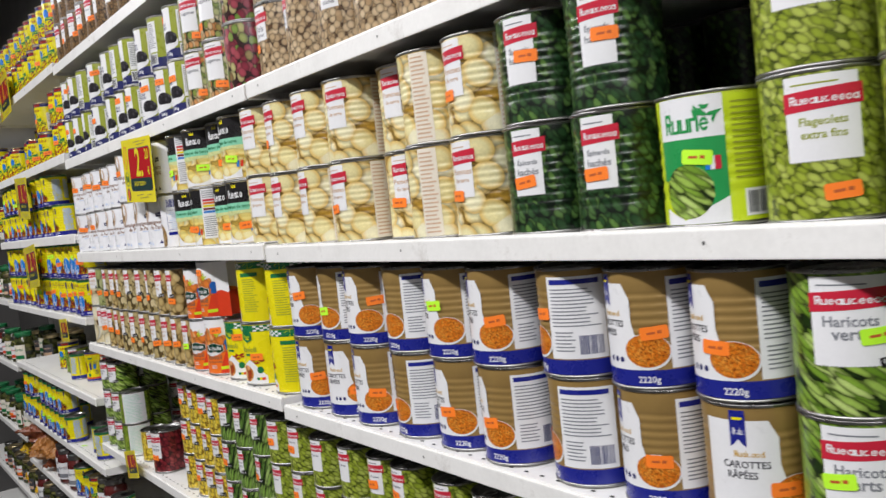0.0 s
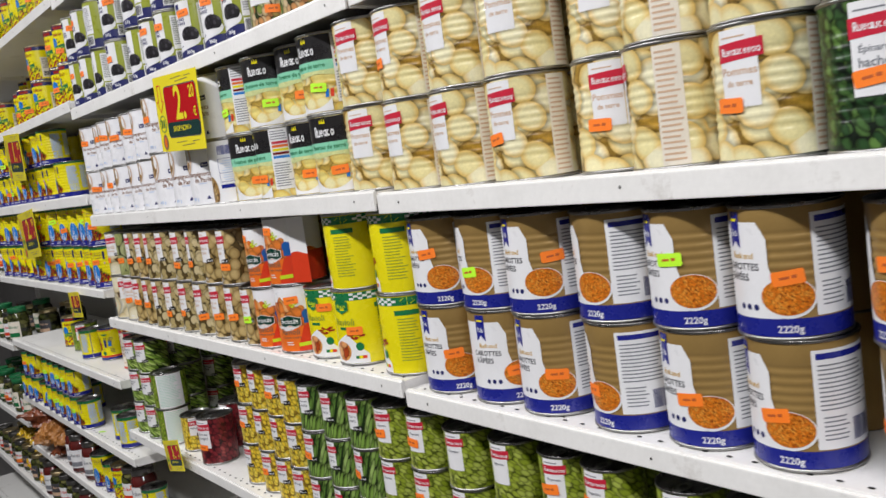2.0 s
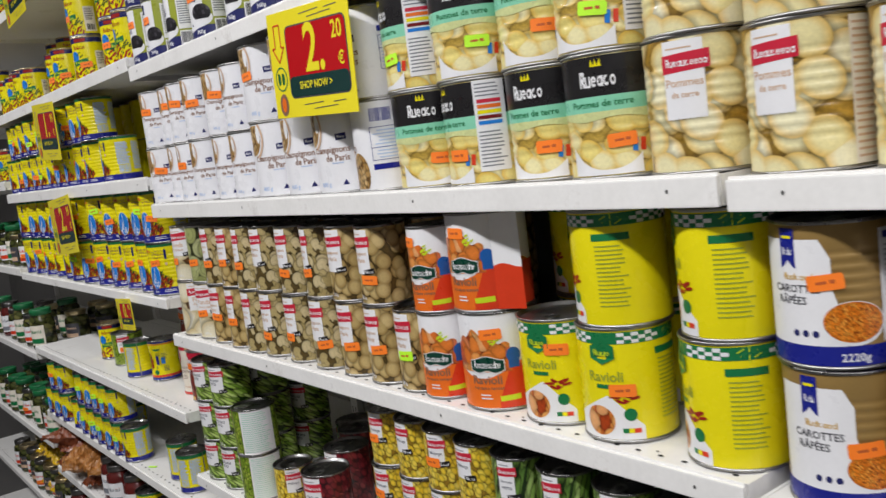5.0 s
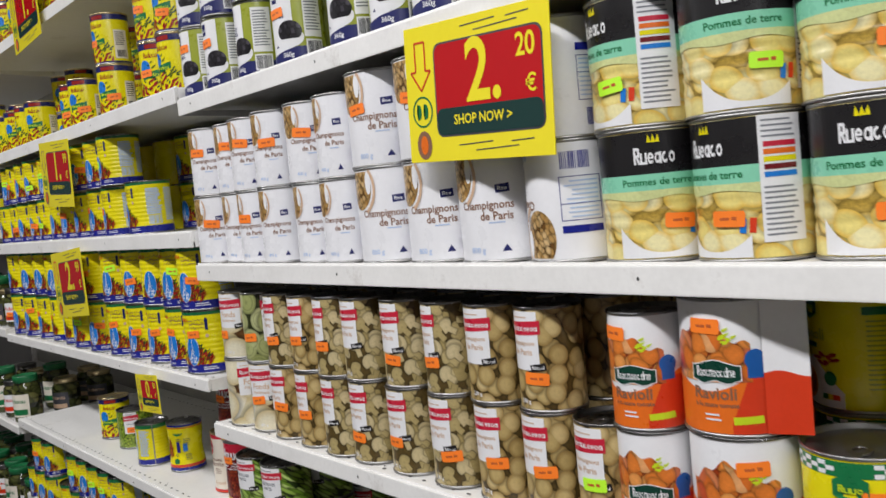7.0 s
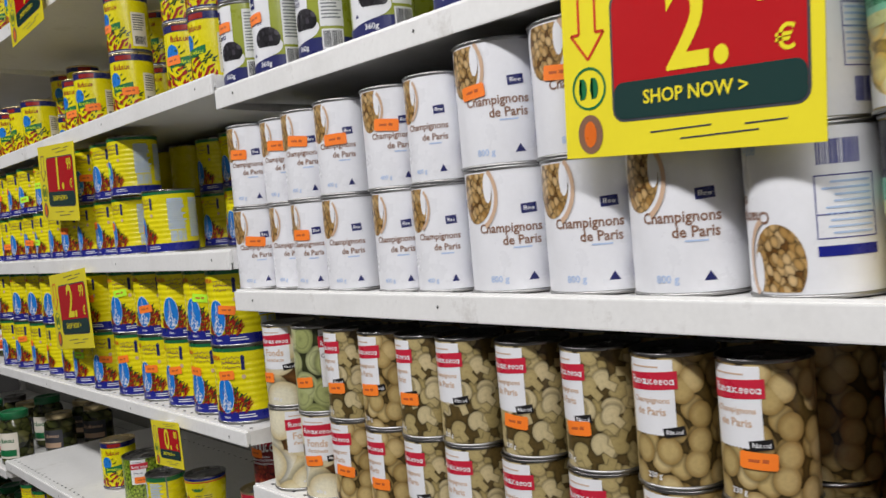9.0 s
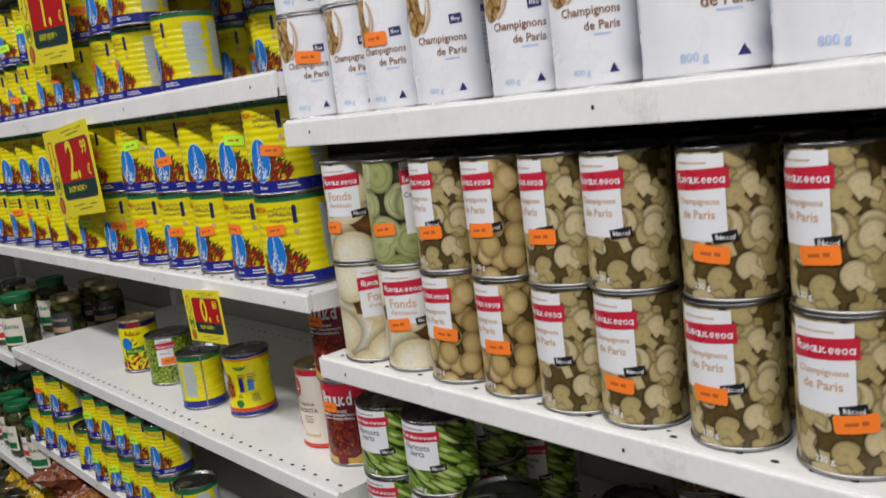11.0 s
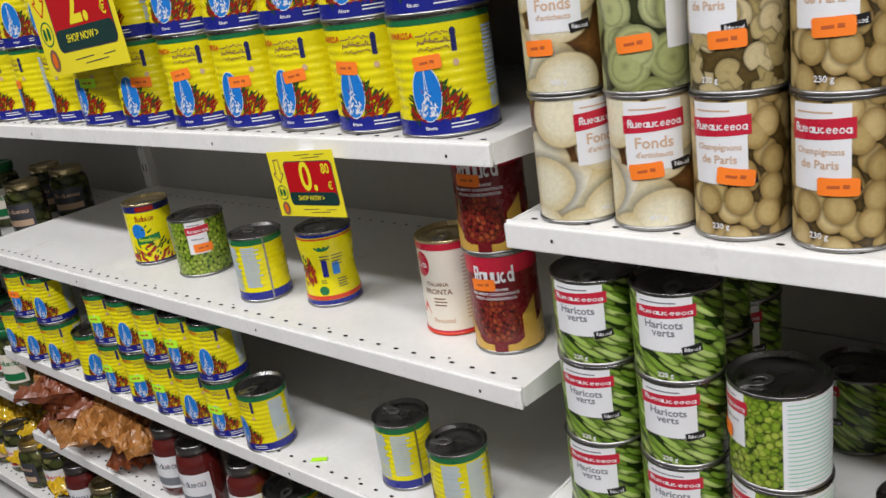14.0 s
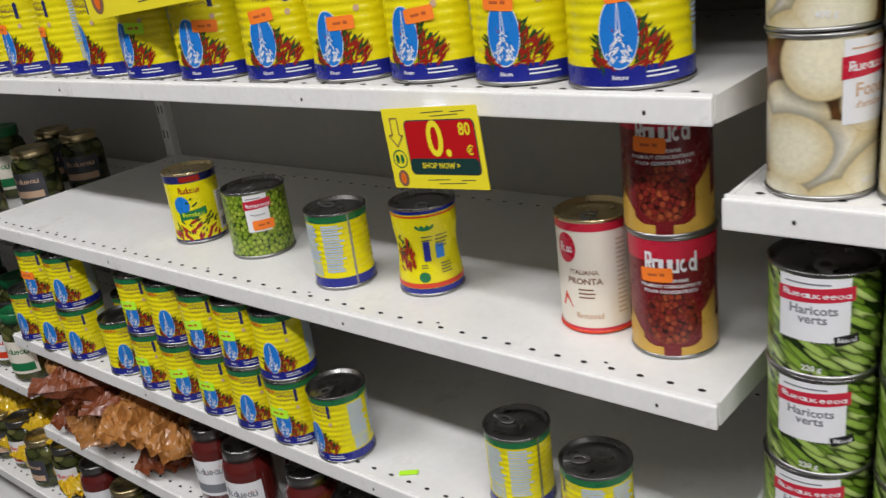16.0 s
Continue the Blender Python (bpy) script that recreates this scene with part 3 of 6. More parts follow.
house("potato_house", "tin of peeled potatoes with white panel and red band", *BIG, "potato", "steel", 9, title=["Pommes", "de terre"], panel=(-18, 17), band_to=22, ink="tan", tag=False, back="brown", low=0.40)
house("spinach", "dark green tin of chopped spinach with white panel", *BIG, "spinach", "steel", 9, title=["Épinards", "hachés"], panel=(-19, 17), band_to=22, tag=False, low=0.36)
house("flageolet_big", "tin of pale green flageolet beans with white panel", *BIG, "flageolet", "steel", 0, title=["Flageolets", "extra fins"], panel=(-28, 27), band_to=30, ink="olive", tag=False, low=0.40)
house("haricot_big", "tall tin of green beans with white panel", *BIG, "haricot", "darklid", 0, title=["Haricots", "verts"], panel=(-31, 28), band_to=31, tag=True, low=0.36)
house("chickpea", "tin of chickpeas with a white panel and red band", *BIG, "chick", "darklid", 0, title=["Pois", "chiches"], panel=(-16, 16), band_to=20, tag=False, low=0.5)
house("salad", "tin of red mixed salad vegetables", *BIG, "salad", "steel", 0, title=["Salade"], panel=(-16, 16), band_to=20, tag=False, low=0.5)
house("mixveg", "tin of mixed vegetables with a broad white panel", 0.088, 0.110, "mixveg", "steel", 0, title=["Légumes"], panel=(-20, 20), band_to=22, tag=False, low=0.34)
house("slices", "tin of sliced mushrooms with white panel and red band", *HALF, "slices", "darklid", 0, title=["Champignons", "de Paris"], panel=(-33, 10), band_to=13, ink="tan", low=0.40, weight="230 g")
house("buttons", "tin of whole button mushrooms with white panel", *HALF, "buttons", "darklid", 0, title=["Champignons", "de Paris"], panel=(-33, 10), band_to=13, ink="tan", low=0.40, weight="230 g")
house("artbase", "tin of artichoke bottoms with white panel", *HALF, "artbase", "steel", 0, title=["Fonds", "d'artichauts"], panel=(-15, 31), band_to=33, ink="tan", tag=True, low=0.46, weight="400 g")
house("artheart", "tin of green artichoke hearts", *HALF, "artheart", "steel", 0, title=["Cœurs"], panel=(30, 52), band_to=56, tag=False, low=0.3)
house("beans", "tin of brown beans with white panel and red band", *HALF, "lentil", "steel", 0, title=["Haricots"], panel=(-15, 14), band_to=17, tag=False, low=0.42)
SQ = (0.080, 0.083)
house("haricot", "squat tin of green beans with white panel and red band", *SQ, "haricot", "darklid", 0, title=["Haricots", "verts"], panel=(-33, 17), band_to=20, low=0.36, weight="220 g")
house("peas", "squat tin of green peas with white back panel", 0.083, 0.088, "pea", "darklid", 0, title=["Petits pois"], panel=(-17, 14), band_to=17, tag=False, low=0.40, back="olive")
SM = (0.073, 0.083)
house("corn", "small tin of yellow mixed mushrooms with red band", *SM, "corn", "darklid", 0, title=["Mélange"], panel=(-14, 12), band_to=15, low=0.45)
house("haricot_up", "small tin of upright green beans with red band", *SM, "haricot_up", "darklid", 0, title=["Haricots", "verts"], panel=(-13, 9), band_to=12, low=0.40)
house("flageolet", "small tin of flageolet beans with red band", *SM, "flageolet", "darklid", 0, title=["Flageolets"], panel=(-15, 13), band_to=16, tag=False, low=0.34)
house("redbean", "tin of dark red beans with white panel", 0.083, 0.106, "redbean", "darklid", 0, title=["Haricots", "rouges"], panel=(-20, 16), band_to=18, tag=False, low=0.36)
house("pea_small", "squat tin of green peas with white panel and red band", 0.083, 0.088, "pea", "darklid", 0, title=["Petits pois"], panel=(-2, 28), band_to=32, tag=False, low=0.40)


def mushroom_white(D, H, small):
    q = D / 0.099

    def pict(w, bm):
        w.oval(bm, -0.038 * q, 0.80 * H, 0.021 * q, 0.24 * H, L1, -1.0, 0.66)

    def bowl(w, bm):
        w.oval(bm, -0.0215 * q, 0.84 * H, 0.0045 * q, 0.12 * H, L2)

    def arc(w, bm):
        for i in range(12):
            a0, a1 = -1.15 + 1.95 * i / 12, -1.15 + 1.95 * (i + 1) / 12
            w.face(bm, [(-0.036 * q + math.cos(a) * rr * q, 0.78 * H + math.sin(a) * rr * 1.35 * q) for a, rr in ((a0, 0.0215), (a1, 0.0215), (a1, 0.0250), (a0, 0.0250))][::-1], L3)

    def flag(w, bm):
        w.slab(bm, 0.017 * q, 0.66 * H, 0.015 * q, 0.075 * H, L1, 4)
        w.face(bm, [(0.012 * q, 0.10 * H), (0.022 * q, 0.10 * H), (0.017 * q, 0.165 * H)], L1)

    def flagm(w, bm):
        w.marks(bm, 0.017 * q, 0.66 * H, 0.011 * q, 0.034 * H, L2, 3, 2)

    def txt(w, bm):
        w.words(bm, "Champignons", -0.003 * q, 0.515 * H, 0.0122 * q, L1, 0.94)
        w.words(bm, "de Paris", 0.0085 * q, 0.415 * H, 0.0122 * q, L1, 0.94)

    def fine(w, bm):
        w.lines(bm, 0.011 * q, 0.365 * H, 0.022 * q, 1, 0.003, 0.0014, L1)
        w.words(bm, "400 g" if small else "800 g", -0.016 * q, 0.115 * H, 0.0085 * q, L1)
        w.lines(bm, r_at(D, 82), 0.635 * H, 0.025 * q, 9, 0.036 * H, 0.012 * H, L1)

    def back(w, bm):
        for mid, wide in ((r_at(D, 82), 0.030 * q), (-r_at(D, 100), 0.040 * q)):
            e = 0.0007 * q
            w.strip(bm, mid - wide / 2, mid + wide / 2, 0.70 * H, 0.76 * H, L1)
            for z in (0.30, 0.52, 0.655):
                w.strip(bm, mid - wide / 2, mid + wide / 2, z * H, z * H + e, L1)
            for s in (mid - wide / 2, mid + wide / 2 - e):
                w.strip(bm, s, s + e, 0.30 * H, 0.655 * H, L1)
            w.bars(bm, mid + wide * 0.1, 0.17 * H, wide * 0.72, 0.14 * H, L1)

    def rear(w, bm):
        w.lines(bm, -r_at(D, 100), 0.635 * H, 0.034 * q, 9, 0.036 * H, 0.012 * H, L1)
    return [("picture", "pan", pict, "fried mushrooms picture"), ("bowl_rim", "tin_white", bowl, ""), ("bowl_arc", "tan", arc, ""), ("brand_flag", "navy", flag, "small blue flag"), ("flag_print", "white", flagm, ""), ("lettering", "brown", txt, ""), ("small_print", "paleblue", fine, ""), ("back_print", "blue", back, ""), ("small_print", "paleblue", rear, "")]


define("champ", lambda: tin("food_can", "white tin of sliced mushrooms with brown lettering", "cans on the shelves", *BIG, M["tin_white"], "steel", mushroom_white(*BIG, False)))
define("champ_s", lambda: tin("food_can", "small white tin of mushrooms with brown lettering", "cans on the shelves", *HALF, M["tin_white"], "steel", mushroom_white(*HALF, True)))


def potato_black(D, H):
    tau = math.pi * D

    def brand(w, bm):
        w.marks(bm, 0, 0.79 * H, 0.036, 0.125 * H, L2, 6, 31, 0.35, 0.30)

    def crown(w, bm):
        for i in (-1, 0, 1):
            w.face(bm, [(i * 0.0035 - 0.002, 0.885 * H), (i * 0.0035 + 0.002, 0.885 * H), (i * 0.0042, 0.945 * H)], L2)

    def bowl(w, bm):
        w.strip(bm, -0.036, 0.036, 0.035 * H, lambda s: (0.075 + 0.15 * (abs(s - 0.004) / 0.036) ** 2.4) * H, L1)

    def back(w, bm):
        w.strip(bm, r_at(D, 52), r_at(D, 92), 0.13 * H, 0.97 * H, L3)

    def small(w, bm):
        w.lines(bm, r_at(D, 72), 0.94 * H, r_at(D, 34), 4, 0.035 * H, 0.012 * H, L4)
        w.lines(bm, r_at(D, 72), 0.50 * H, r_at(D, 34), 10, 0.035 * H, 0.013 * H, L4)
    bars = [("bar_red", "red", 0.76), ("bar_orange", "orange", 0.71), ("bar_yellow", "yellow", 0.66), ("bar_purple", "maroon", 0.61), ("bar_blue", "sky", 0.56)]
    out = [("top_band", "black", lambda w, bm: w.strip(bm, -tau / 2, tau / 2, 0.655 * H, 0.965 * H, L1), "black top band"),
           ("mint_band", "mint", lambda w, bm: w.strip(bm, -tau / 2, tau / 2, 0.535 * H, 0.655 * H, L1), "mint green band"),
           ("brand_print", "white", brand, ""), ("crown", "yellow", crown, "yellow crown"),
           ("lettering", "green", lambda w, bm: w.words(bm, "Pommes de terre", 0.001, 0.595 * H, 0.0088, L2), ""),
           ("meadow_band", "meadow", lambda w, bm: w.strip(bm, -tau / 2, tau / 2, lambda s: (0.475 + 0.015 * math.sin(s * 90)) * H, 0.535 * H, L1), "pale green meadow"),
           ("bowl", "white", bowl, "white bowl"), ("back_panel", "white", back, "white nutrition panel"), ("small_print", "grey", small, ""),
           ("flag_blue", "sky", lambda w, bm: w.slab(bm, 0.030, 0.25 * H, 0.005, 0.10 * H, L2, -6), ""), ("flag_red", "redorange", lambda w, bm: w.slab(bm, 0.0375, 0.25 * H, 0.005, 0.10 * H, L2, -6), "")]
    for n, c, z in bars:
        out.append((n, c, (lambda zz: lambda w, bm: w.strip(bm, r_at(D, 56), r_at(D, 86), zz * H, (zz + 0.035) * H, L4))(z), ""))
    return out


define("daucy", lambda: tin("food_can", "tin of potatoes with black top and mint band", "cans on the shelves", *BIG, M["potato_small"], "steel", potato_black(*BIG), 7))


def carrot_deco(D, H):
    tau = math.pi * D

    def pan(w, bm):
        w.strip(bm, -0.070, -0.004, 0.165 * H, lambda s: (0.88 if s < -0.012 else 0.88 - (s + 0.012) * 16) * H, L1, 0.002)
        w.strip(bm, -0.004, 0.004, 0.165 * H, lambda s: (0.55 - (s + 0.004) * 30) * H, L1, 0.002)

    def back(w, bm):
        w.strip(bm, r_at(D, 38), r_at(D, 112), 0.175 * H, 0.92 * H, L1)

    def header(w, bm):
        w.strip(bm, r_at(D, 42), r_at(D, 106), 0.85 * H, 0.895 * H, L2)

    def small(w, bm):
        w.lines(bm, r_at(D, 74), 0.81 * H, r_at(D, 62), 11, 0.033 * H, 0.011 * H, L2)
        w.lines(bm, r_at(D, 60), 0.42 * H, r_at(D, 30), 6, 0.033 * H, 0.011 * H, L2, 7)

    def txt(w, bm):
        w.words(bm, "CAROTTES", -0.033, 0.545 * H, 0.0088, L2, 0.95)
        w.words(bm, "RÂPÉES", -0.037, 0.465 * H, 0.0088, L2, 0.95)

    def dots(w, bm):
        for s in (-0.034, -0.026, -0.018):
            w.oval(bm, s, 0.245 * H, 0.0026, 0.024 * H, L2, n=8)
    return [("label_panel", "white", pan, "white paper panel"), ("bottom_band", "blue", lambda w, bm: w.strip(bm, -tau / 2, tau / 2, 0.03 * H, 0.165 * H, L1), "blue bottom band"),
            ("weight_print", "white", lambda w, bm: w.words(bm, "2220g", 0.010, 0.085 * H, 0.0088, L2), ""),
            ("brand_tag", "blue", lambda w, bm: w.strip(bm, -0.045, -0.031, lambda s: (0.71 + 0.03 * math.cos((s + 0.038) * 500)) * H, 0.955 * H, L2), "blue tag"),
            ("tag_stripe", "yellow", lambda w, bm: w.strip(bm, -0.0425, -0.0335, 0.885 * H, 0.905 * H, L3), ""), ("tag_print", "white", lambda w, bm: w.marks(bm, -0.038, 0.80 * H, 0.009, 0.05 * H, L3, 4, 3), ""),
            ("picture_rim", "white", lambda w, bm: w.oval(bm, 0.010, 0.315 * H, 0.0235, 0.150 * H, L2), ""), ("picture", "carrot", lambda w, bm: w.oval(bm, 0.010, 0.325 * H, 0.0220, 0.136 * H, L3), "grated carrot picture"),
            ("gold_script", "amber", lambda w, bm: w.marks(bm, -0.030, 0.63 * H, 0.026, 0.045 * H, L2, 7, 12), ""), ("dot_print", "navy", dots, ""),
            ("lettering", "ink", txt, ""), ("back_panel", "white", back, "white back panel"), ("back_header", "blue", header, ""), ("small_print", "grey", small, ""),
            ("barcode", "navy", lambda w, bm: w.bars(bm, r_at(D, 92), 0.30 * H, r_at(D, 30), 0.17 * H, L2), "")]


define("carrot", lambda: tin("food_can", "gold tin of grated carrots with blue base band", "cans on the shelves", *BIG, M["gold"], "darklid", carrot_deco(*BIG), 9))


def ravioli_orange(D, H, loose):
    tau = math.pi * D

    def base(w, bm):
        w.strip(bm, -tau / 2, tau / 2, 0.03 * H, lambda s: (0.46 + 0.10 * math.sin(s * 45 - 1.2) - 0.03) * H, L1)

    def deep(w, bm):
        w.strip(bm, 0.012, tau / 2, 0.03 * H, lambda s: (0.10 + min(0.36, (s - 0.012) * 22)) * H, L2)

    def plate(w, bm):
        w.strip(bm, -0.021, 0.021, lambda s: (0.405 + 0.012 * math.cos(s * 300)) * H, lambda s: (0.535 + 0.02 * math.cos(s * 150)) * H, L3)

    def rim(w, bm):
        w.strip(bm, -0.0218, 0.0218, lambda s: (0.398 + 0.012 * math.cos(s * 300)) * H, lambda s: (0.542 + 0.02 * math.cos(s * 150)) * H, L2 + 0.00012)
    out = [("base_field", "orange", base, "orange lower half"), ("deep_field", "redorange", deep, ""), ("picture", "stew", lambda w, bm: w.strip(bm, -0.050, 0.030, 0.40 * H, lambda s: (0.74 + 0.07 * math.cos((s + 0.012) * 75) + 0.025 * math.sin(s * 310)) * H, L2, 0.002), "ravioli picture"),
           ("plate_rim", "white", rim, ""), ("brand_plate", "bottlegreen", plate, "dark green brand plate"), ("brand_print", "white", lambda w, bm: w.marks(bm, 0, 0.475 * H, 0.034, 0.075 * H, L4, 11, 15), ""),
           ("rosette", "rosetteblue", lambda w, bm: (w.oval(bm, 0.033, 0.56 * H, 0.0085, 0.075 * H, L3), w.strip(bm, 0.0265, 0.0395, 0.43 * H, 0.56 * H, L3 - 0.0001)), "blue rosette"),
           ("herb_print", "lime", lambda w, bm: w.spray(bm, 0.006, 0.018, 0.68 * H, 0.80 * H, 7, 0.009, L3, 4), ""),
           ("lettering", "brown", lambda w, bm: (w.words(bm, "Ravioli", -0.002, 0.315 * H, 0.0145, L3), w.words(bm, "à la sauce tomate", -0.001, 0.235 * H, 0.0055, L3)), ""),
           ("small_print", "white", lambda w, bm: w.lines(bm, -0.003, 0.17 * H, 0.016, 2, 0.035 * H, 0.013 * H, L3), ""),
           ("promise_strip", "lime", lambda w, bm: w.slab(bm, 0.025, 0.13 * H, 0.024, 0.055 * H, L3, 3), "yellow-green strip")]
    return out


def loose_sheet(root, D, H):
    """A label that has come unstuck and stands off the tin on one side."""
    r = D / 2 + 0.0008
    a0 = math.pi + radians(46)
    p, tdir = Vector((r * math.cos(a0), r * math.sin(a0), 0)), Vector((0.34, -0.94, 0))
    for name, mat, z0, z1 in (("loose_label", "redorange", 0.03, 0.46), ("loose_label", "white", 0.46, 0.97)):
        bm = bmesh.new()
        bm.loops.layers.uv.new("label")
        cols = []
        for i in range(9):
            q = p + tdir * (0.034 * i / 8) + Vector((math.cos(a0), math.sin(a0), 0)) * (0.003 * (i / 8) ** 2)
            wave = 0.02 * math.sin(i * 0.6)
            cols.append([bm.verts.new((q.x, q.y, (z0 + (wave if z0 > 0.1 else 0)) * H)), bm.verts.new((q.x, q.y, (z1 + (wave if z0 < 0.1 else 0)) * H))])
        for a, b in zip(cols, cols[1:]):
            bm.faces.new((a[0], b[0], b[1], a[1]))
        o = link(name, bm, M[mat], root, "unstuck label edge")
        md = o.modifiers.new("paper", "SOLIDIFY")
        md.thickness = 0.0002
    return root


define("rav_s", lambda: tin("food_can", "small orange and white tin of ravioli", "cans on the shelves", *HALF, M["white"], "darklid", ravioli_orange(*HALF, False)))
define("rav_o", lambda: tin("food_can", "orange and white tin of ravioli in tomato sauce", "cans on the shelves", *BIG, M["white"], "darklid", ravioli_orange(*BIG, False)))


def ravioli_yellow(D, H):
    tau = math.pi * D

    def check(w, bm):
        n = 44
        for k in range(3):
            for i in range(n):
                if (i + k) % 2 == 0:
                    s = -tau / 2 + tau * i / n
                    if not -0.017 < s < 0.012 and not r_at(D, 64) < s < r_at(D, 106):
                        w.strip(bm, s, s + tau / n, (0.865 + 0.03 * k) * H, (0.895 + 0.03 * k) * H, L2)

    def hexa(w, bm):
        w.face(bm, [(-0.003 + 0.015 * math.cos(a), 0.79 * H + 0.105 * H * math.sin(a)) for a in (math.pi / 6 + i * math.pi / 3 for i in range(6))], L3 + 0.0006)
    return [("top_band", "green", lambda w, bm: w.strip(bm, -tau / 2, tau / 2, 0.86 * H, 0.962 * H, L1), "green top band"), ("gingham", "white", check, "white gingham checks"),
            ("wave", "white", lambda w, bm: w.strip(bm, -0.045, 0.034, 0.03 * H, lambda s: (0.42 - 0.0 + 4.5 * s if s < 0 else 0.42 - 8.0 * s) * H, L1), "white wave"),
            ("brand_hexagon", "green", hexa, "green hexagon badge"), ("hexagon_print", "lime", lambda w, bm: w.marks(bm, -0.003, 0.79 * H, 0.018, 0.05 * H, L4 + 0.0006, 4, 6), ""),
            ("lettering", "olive", lambda w, bm: w.words(bm, "Ravioli", -0.002, 0.575 * H, 0.0145, L2), ""),
            ("quality_strip", "green", lambda w, bm: w.strip(bm, -0.012, 0.007, 0.475 * H, 0.51 * H, L2), ""),
            ("bowl", "stew", lambda w, bm: w.oval(bm, -0.012, 0.19 * H, 0.017, 0.13 * H, L2), "ravioli bowl picture"),
            ("herb_print", "chilli", lambda w, bm: w.spray(bm, 0.004, 0.04, 0.36 * H, 0.46 * H, 9, 0.012, L2, 8), ""),
            ("nutri_green", "green", lambda w, bm: w.strip(bm, 0.012, 0.018, 0.09 * H, 0.13 * H, L3), ""), ("nutri_yellow", "yellow", lambda w, bm: w.strip(bm, 0.018, 0.023, 0.09 * H, 0.13 * H, L3), ""), ("nutri_red", "redorange", lambda w, bm: w.strip(bm, 0.023, 0.030, 0.09 * H, 0.13 * H, L3), ""),
            ("seal", "green", lambda w, bm: (w.oval(bm, 0.021, 0.25 * H, 0.0065, 0.055 * H, L2),), ""),
            ("back_badge", "lime", lambda w, bm: [w.slab(bm, r_at(D, 85) + 0.0085 * math.cos(a), 0.912 * H + 0.0046 * math.sin(a), 0.0072 if i % 3 else 0.0006, 0.0010, L3, (30, -30, 90)[(i + 1) % 3] if i % 3 else 0) for i, a in ((i, math.pi / 6 + i * math.pi / 3) for i in range(6))], ""),
            ("back_header", "green", lambda w, bm: w.strip(bm, r_at(D, 60), r_at(D, 104), 0.74 * H, 0.80 * H, L1), ""),
            ("small_print", "olive", lambda w, bm: w.lines(bm, r_at(D, 82), 0.70 * H, r_at(D, 38), 15, 0.036 * H, 0.012 * H, L1), "")]


define("rav_y", lambda: tin("food_can", "yellow tin of ravioli with green gingham top", "cans on the shelves", *BIG, M["yellow"], "steel", ravioli_yellow(*BIG)))


def olive_deco(D, H):
    tau = math.pi * D
    return [("label_panel", "white", lambda w, bm: w.strip(bm, -0.024, 0.016, 0.1 * H, 0.96 * H, L1), "white front panel"),
            ("bottom_band", "navy", lambda w, bm: w.strip(bm, -tau / 2, tau / 2, 0.03 * H, lambda s: (0.13 + 0.08 * min(1, max(0, (s + 0.02) / 0.04))) * H, L2), "navy base band"),
            ("bowl", "white", lambda w, bm: w.oval(bm, 0.010, 0.32 * H, 0.0195, 0.12 * H, L2, -1, 0.4), "white bowl"),
            ("picture", "blackolive", lambda w, bm: w.oval(bm, 0.010, 0.40 * H, 0.0175, 0.13 * H, L3, -0.7, 1), "black olives picture"),
            ("brand_tag", "navy", lambda w, bm: w.strip(bm, -0.017, -0.006, 0.76 * H, 0.92 * H, L2), "navy tag"), ("tag_print", "white", lambda w, bm: w.marks(bm, -0.0115, 0.82 * H, 0.008, 0.04 * H, L3, 3, 3), ""),
            ("lettering", "navy", lambda w, bm: (w.words(bm, "OLIVES", -0.008, 0.655 * H, 0.0072, L2), w.words(bm, "NOIRES", -0.008, 0.59 * H, 0.0072, L2)), ""),
            ("weight_print", "white", lambda w, bm: w.words(bm, "360g", 0.006, 0.115 * H, 0.0085, L3), ""),
            ("mountain_mark", "navy", lambda w, bm: w.face(bm, [(-0.015, 0.22 * H), (-0.009, 0.22 * H), (-0.012, 0.255 * H)], L2), ""),
            ("back_panel", "white", lambda w, bm: w.strip(bm, r_at(D, 48), r_at(D, 92), 0.32 * H, 0.90 * H, L1), "white back panel"),
            ("small_print", "grey", lambda w, bm: w.lines(bm, r_at(D, 70), 0.86 * H, r_at(D, 36), 13, 0.037 * H, 0.015 * H, L2), ""),
            ("barcode_patch", "white", lambda w, bm: w.strip(bm, r_at(D, 50), r_at(D, 90), 0.08 * H, 0.29 * H, L3), ""), ("barcode", "ink", lambda w, bm: w.bars(bm, r_at(D, 70), 0.185 * H, r_at(D, 34), 0.17 * H, L4), "")]


define("olive", lambda: tin("food_can", "olive green and white tin of black olives", "cans on the shelves", *HALF, M["olive"], "steel", olive_deco(*HALF)))


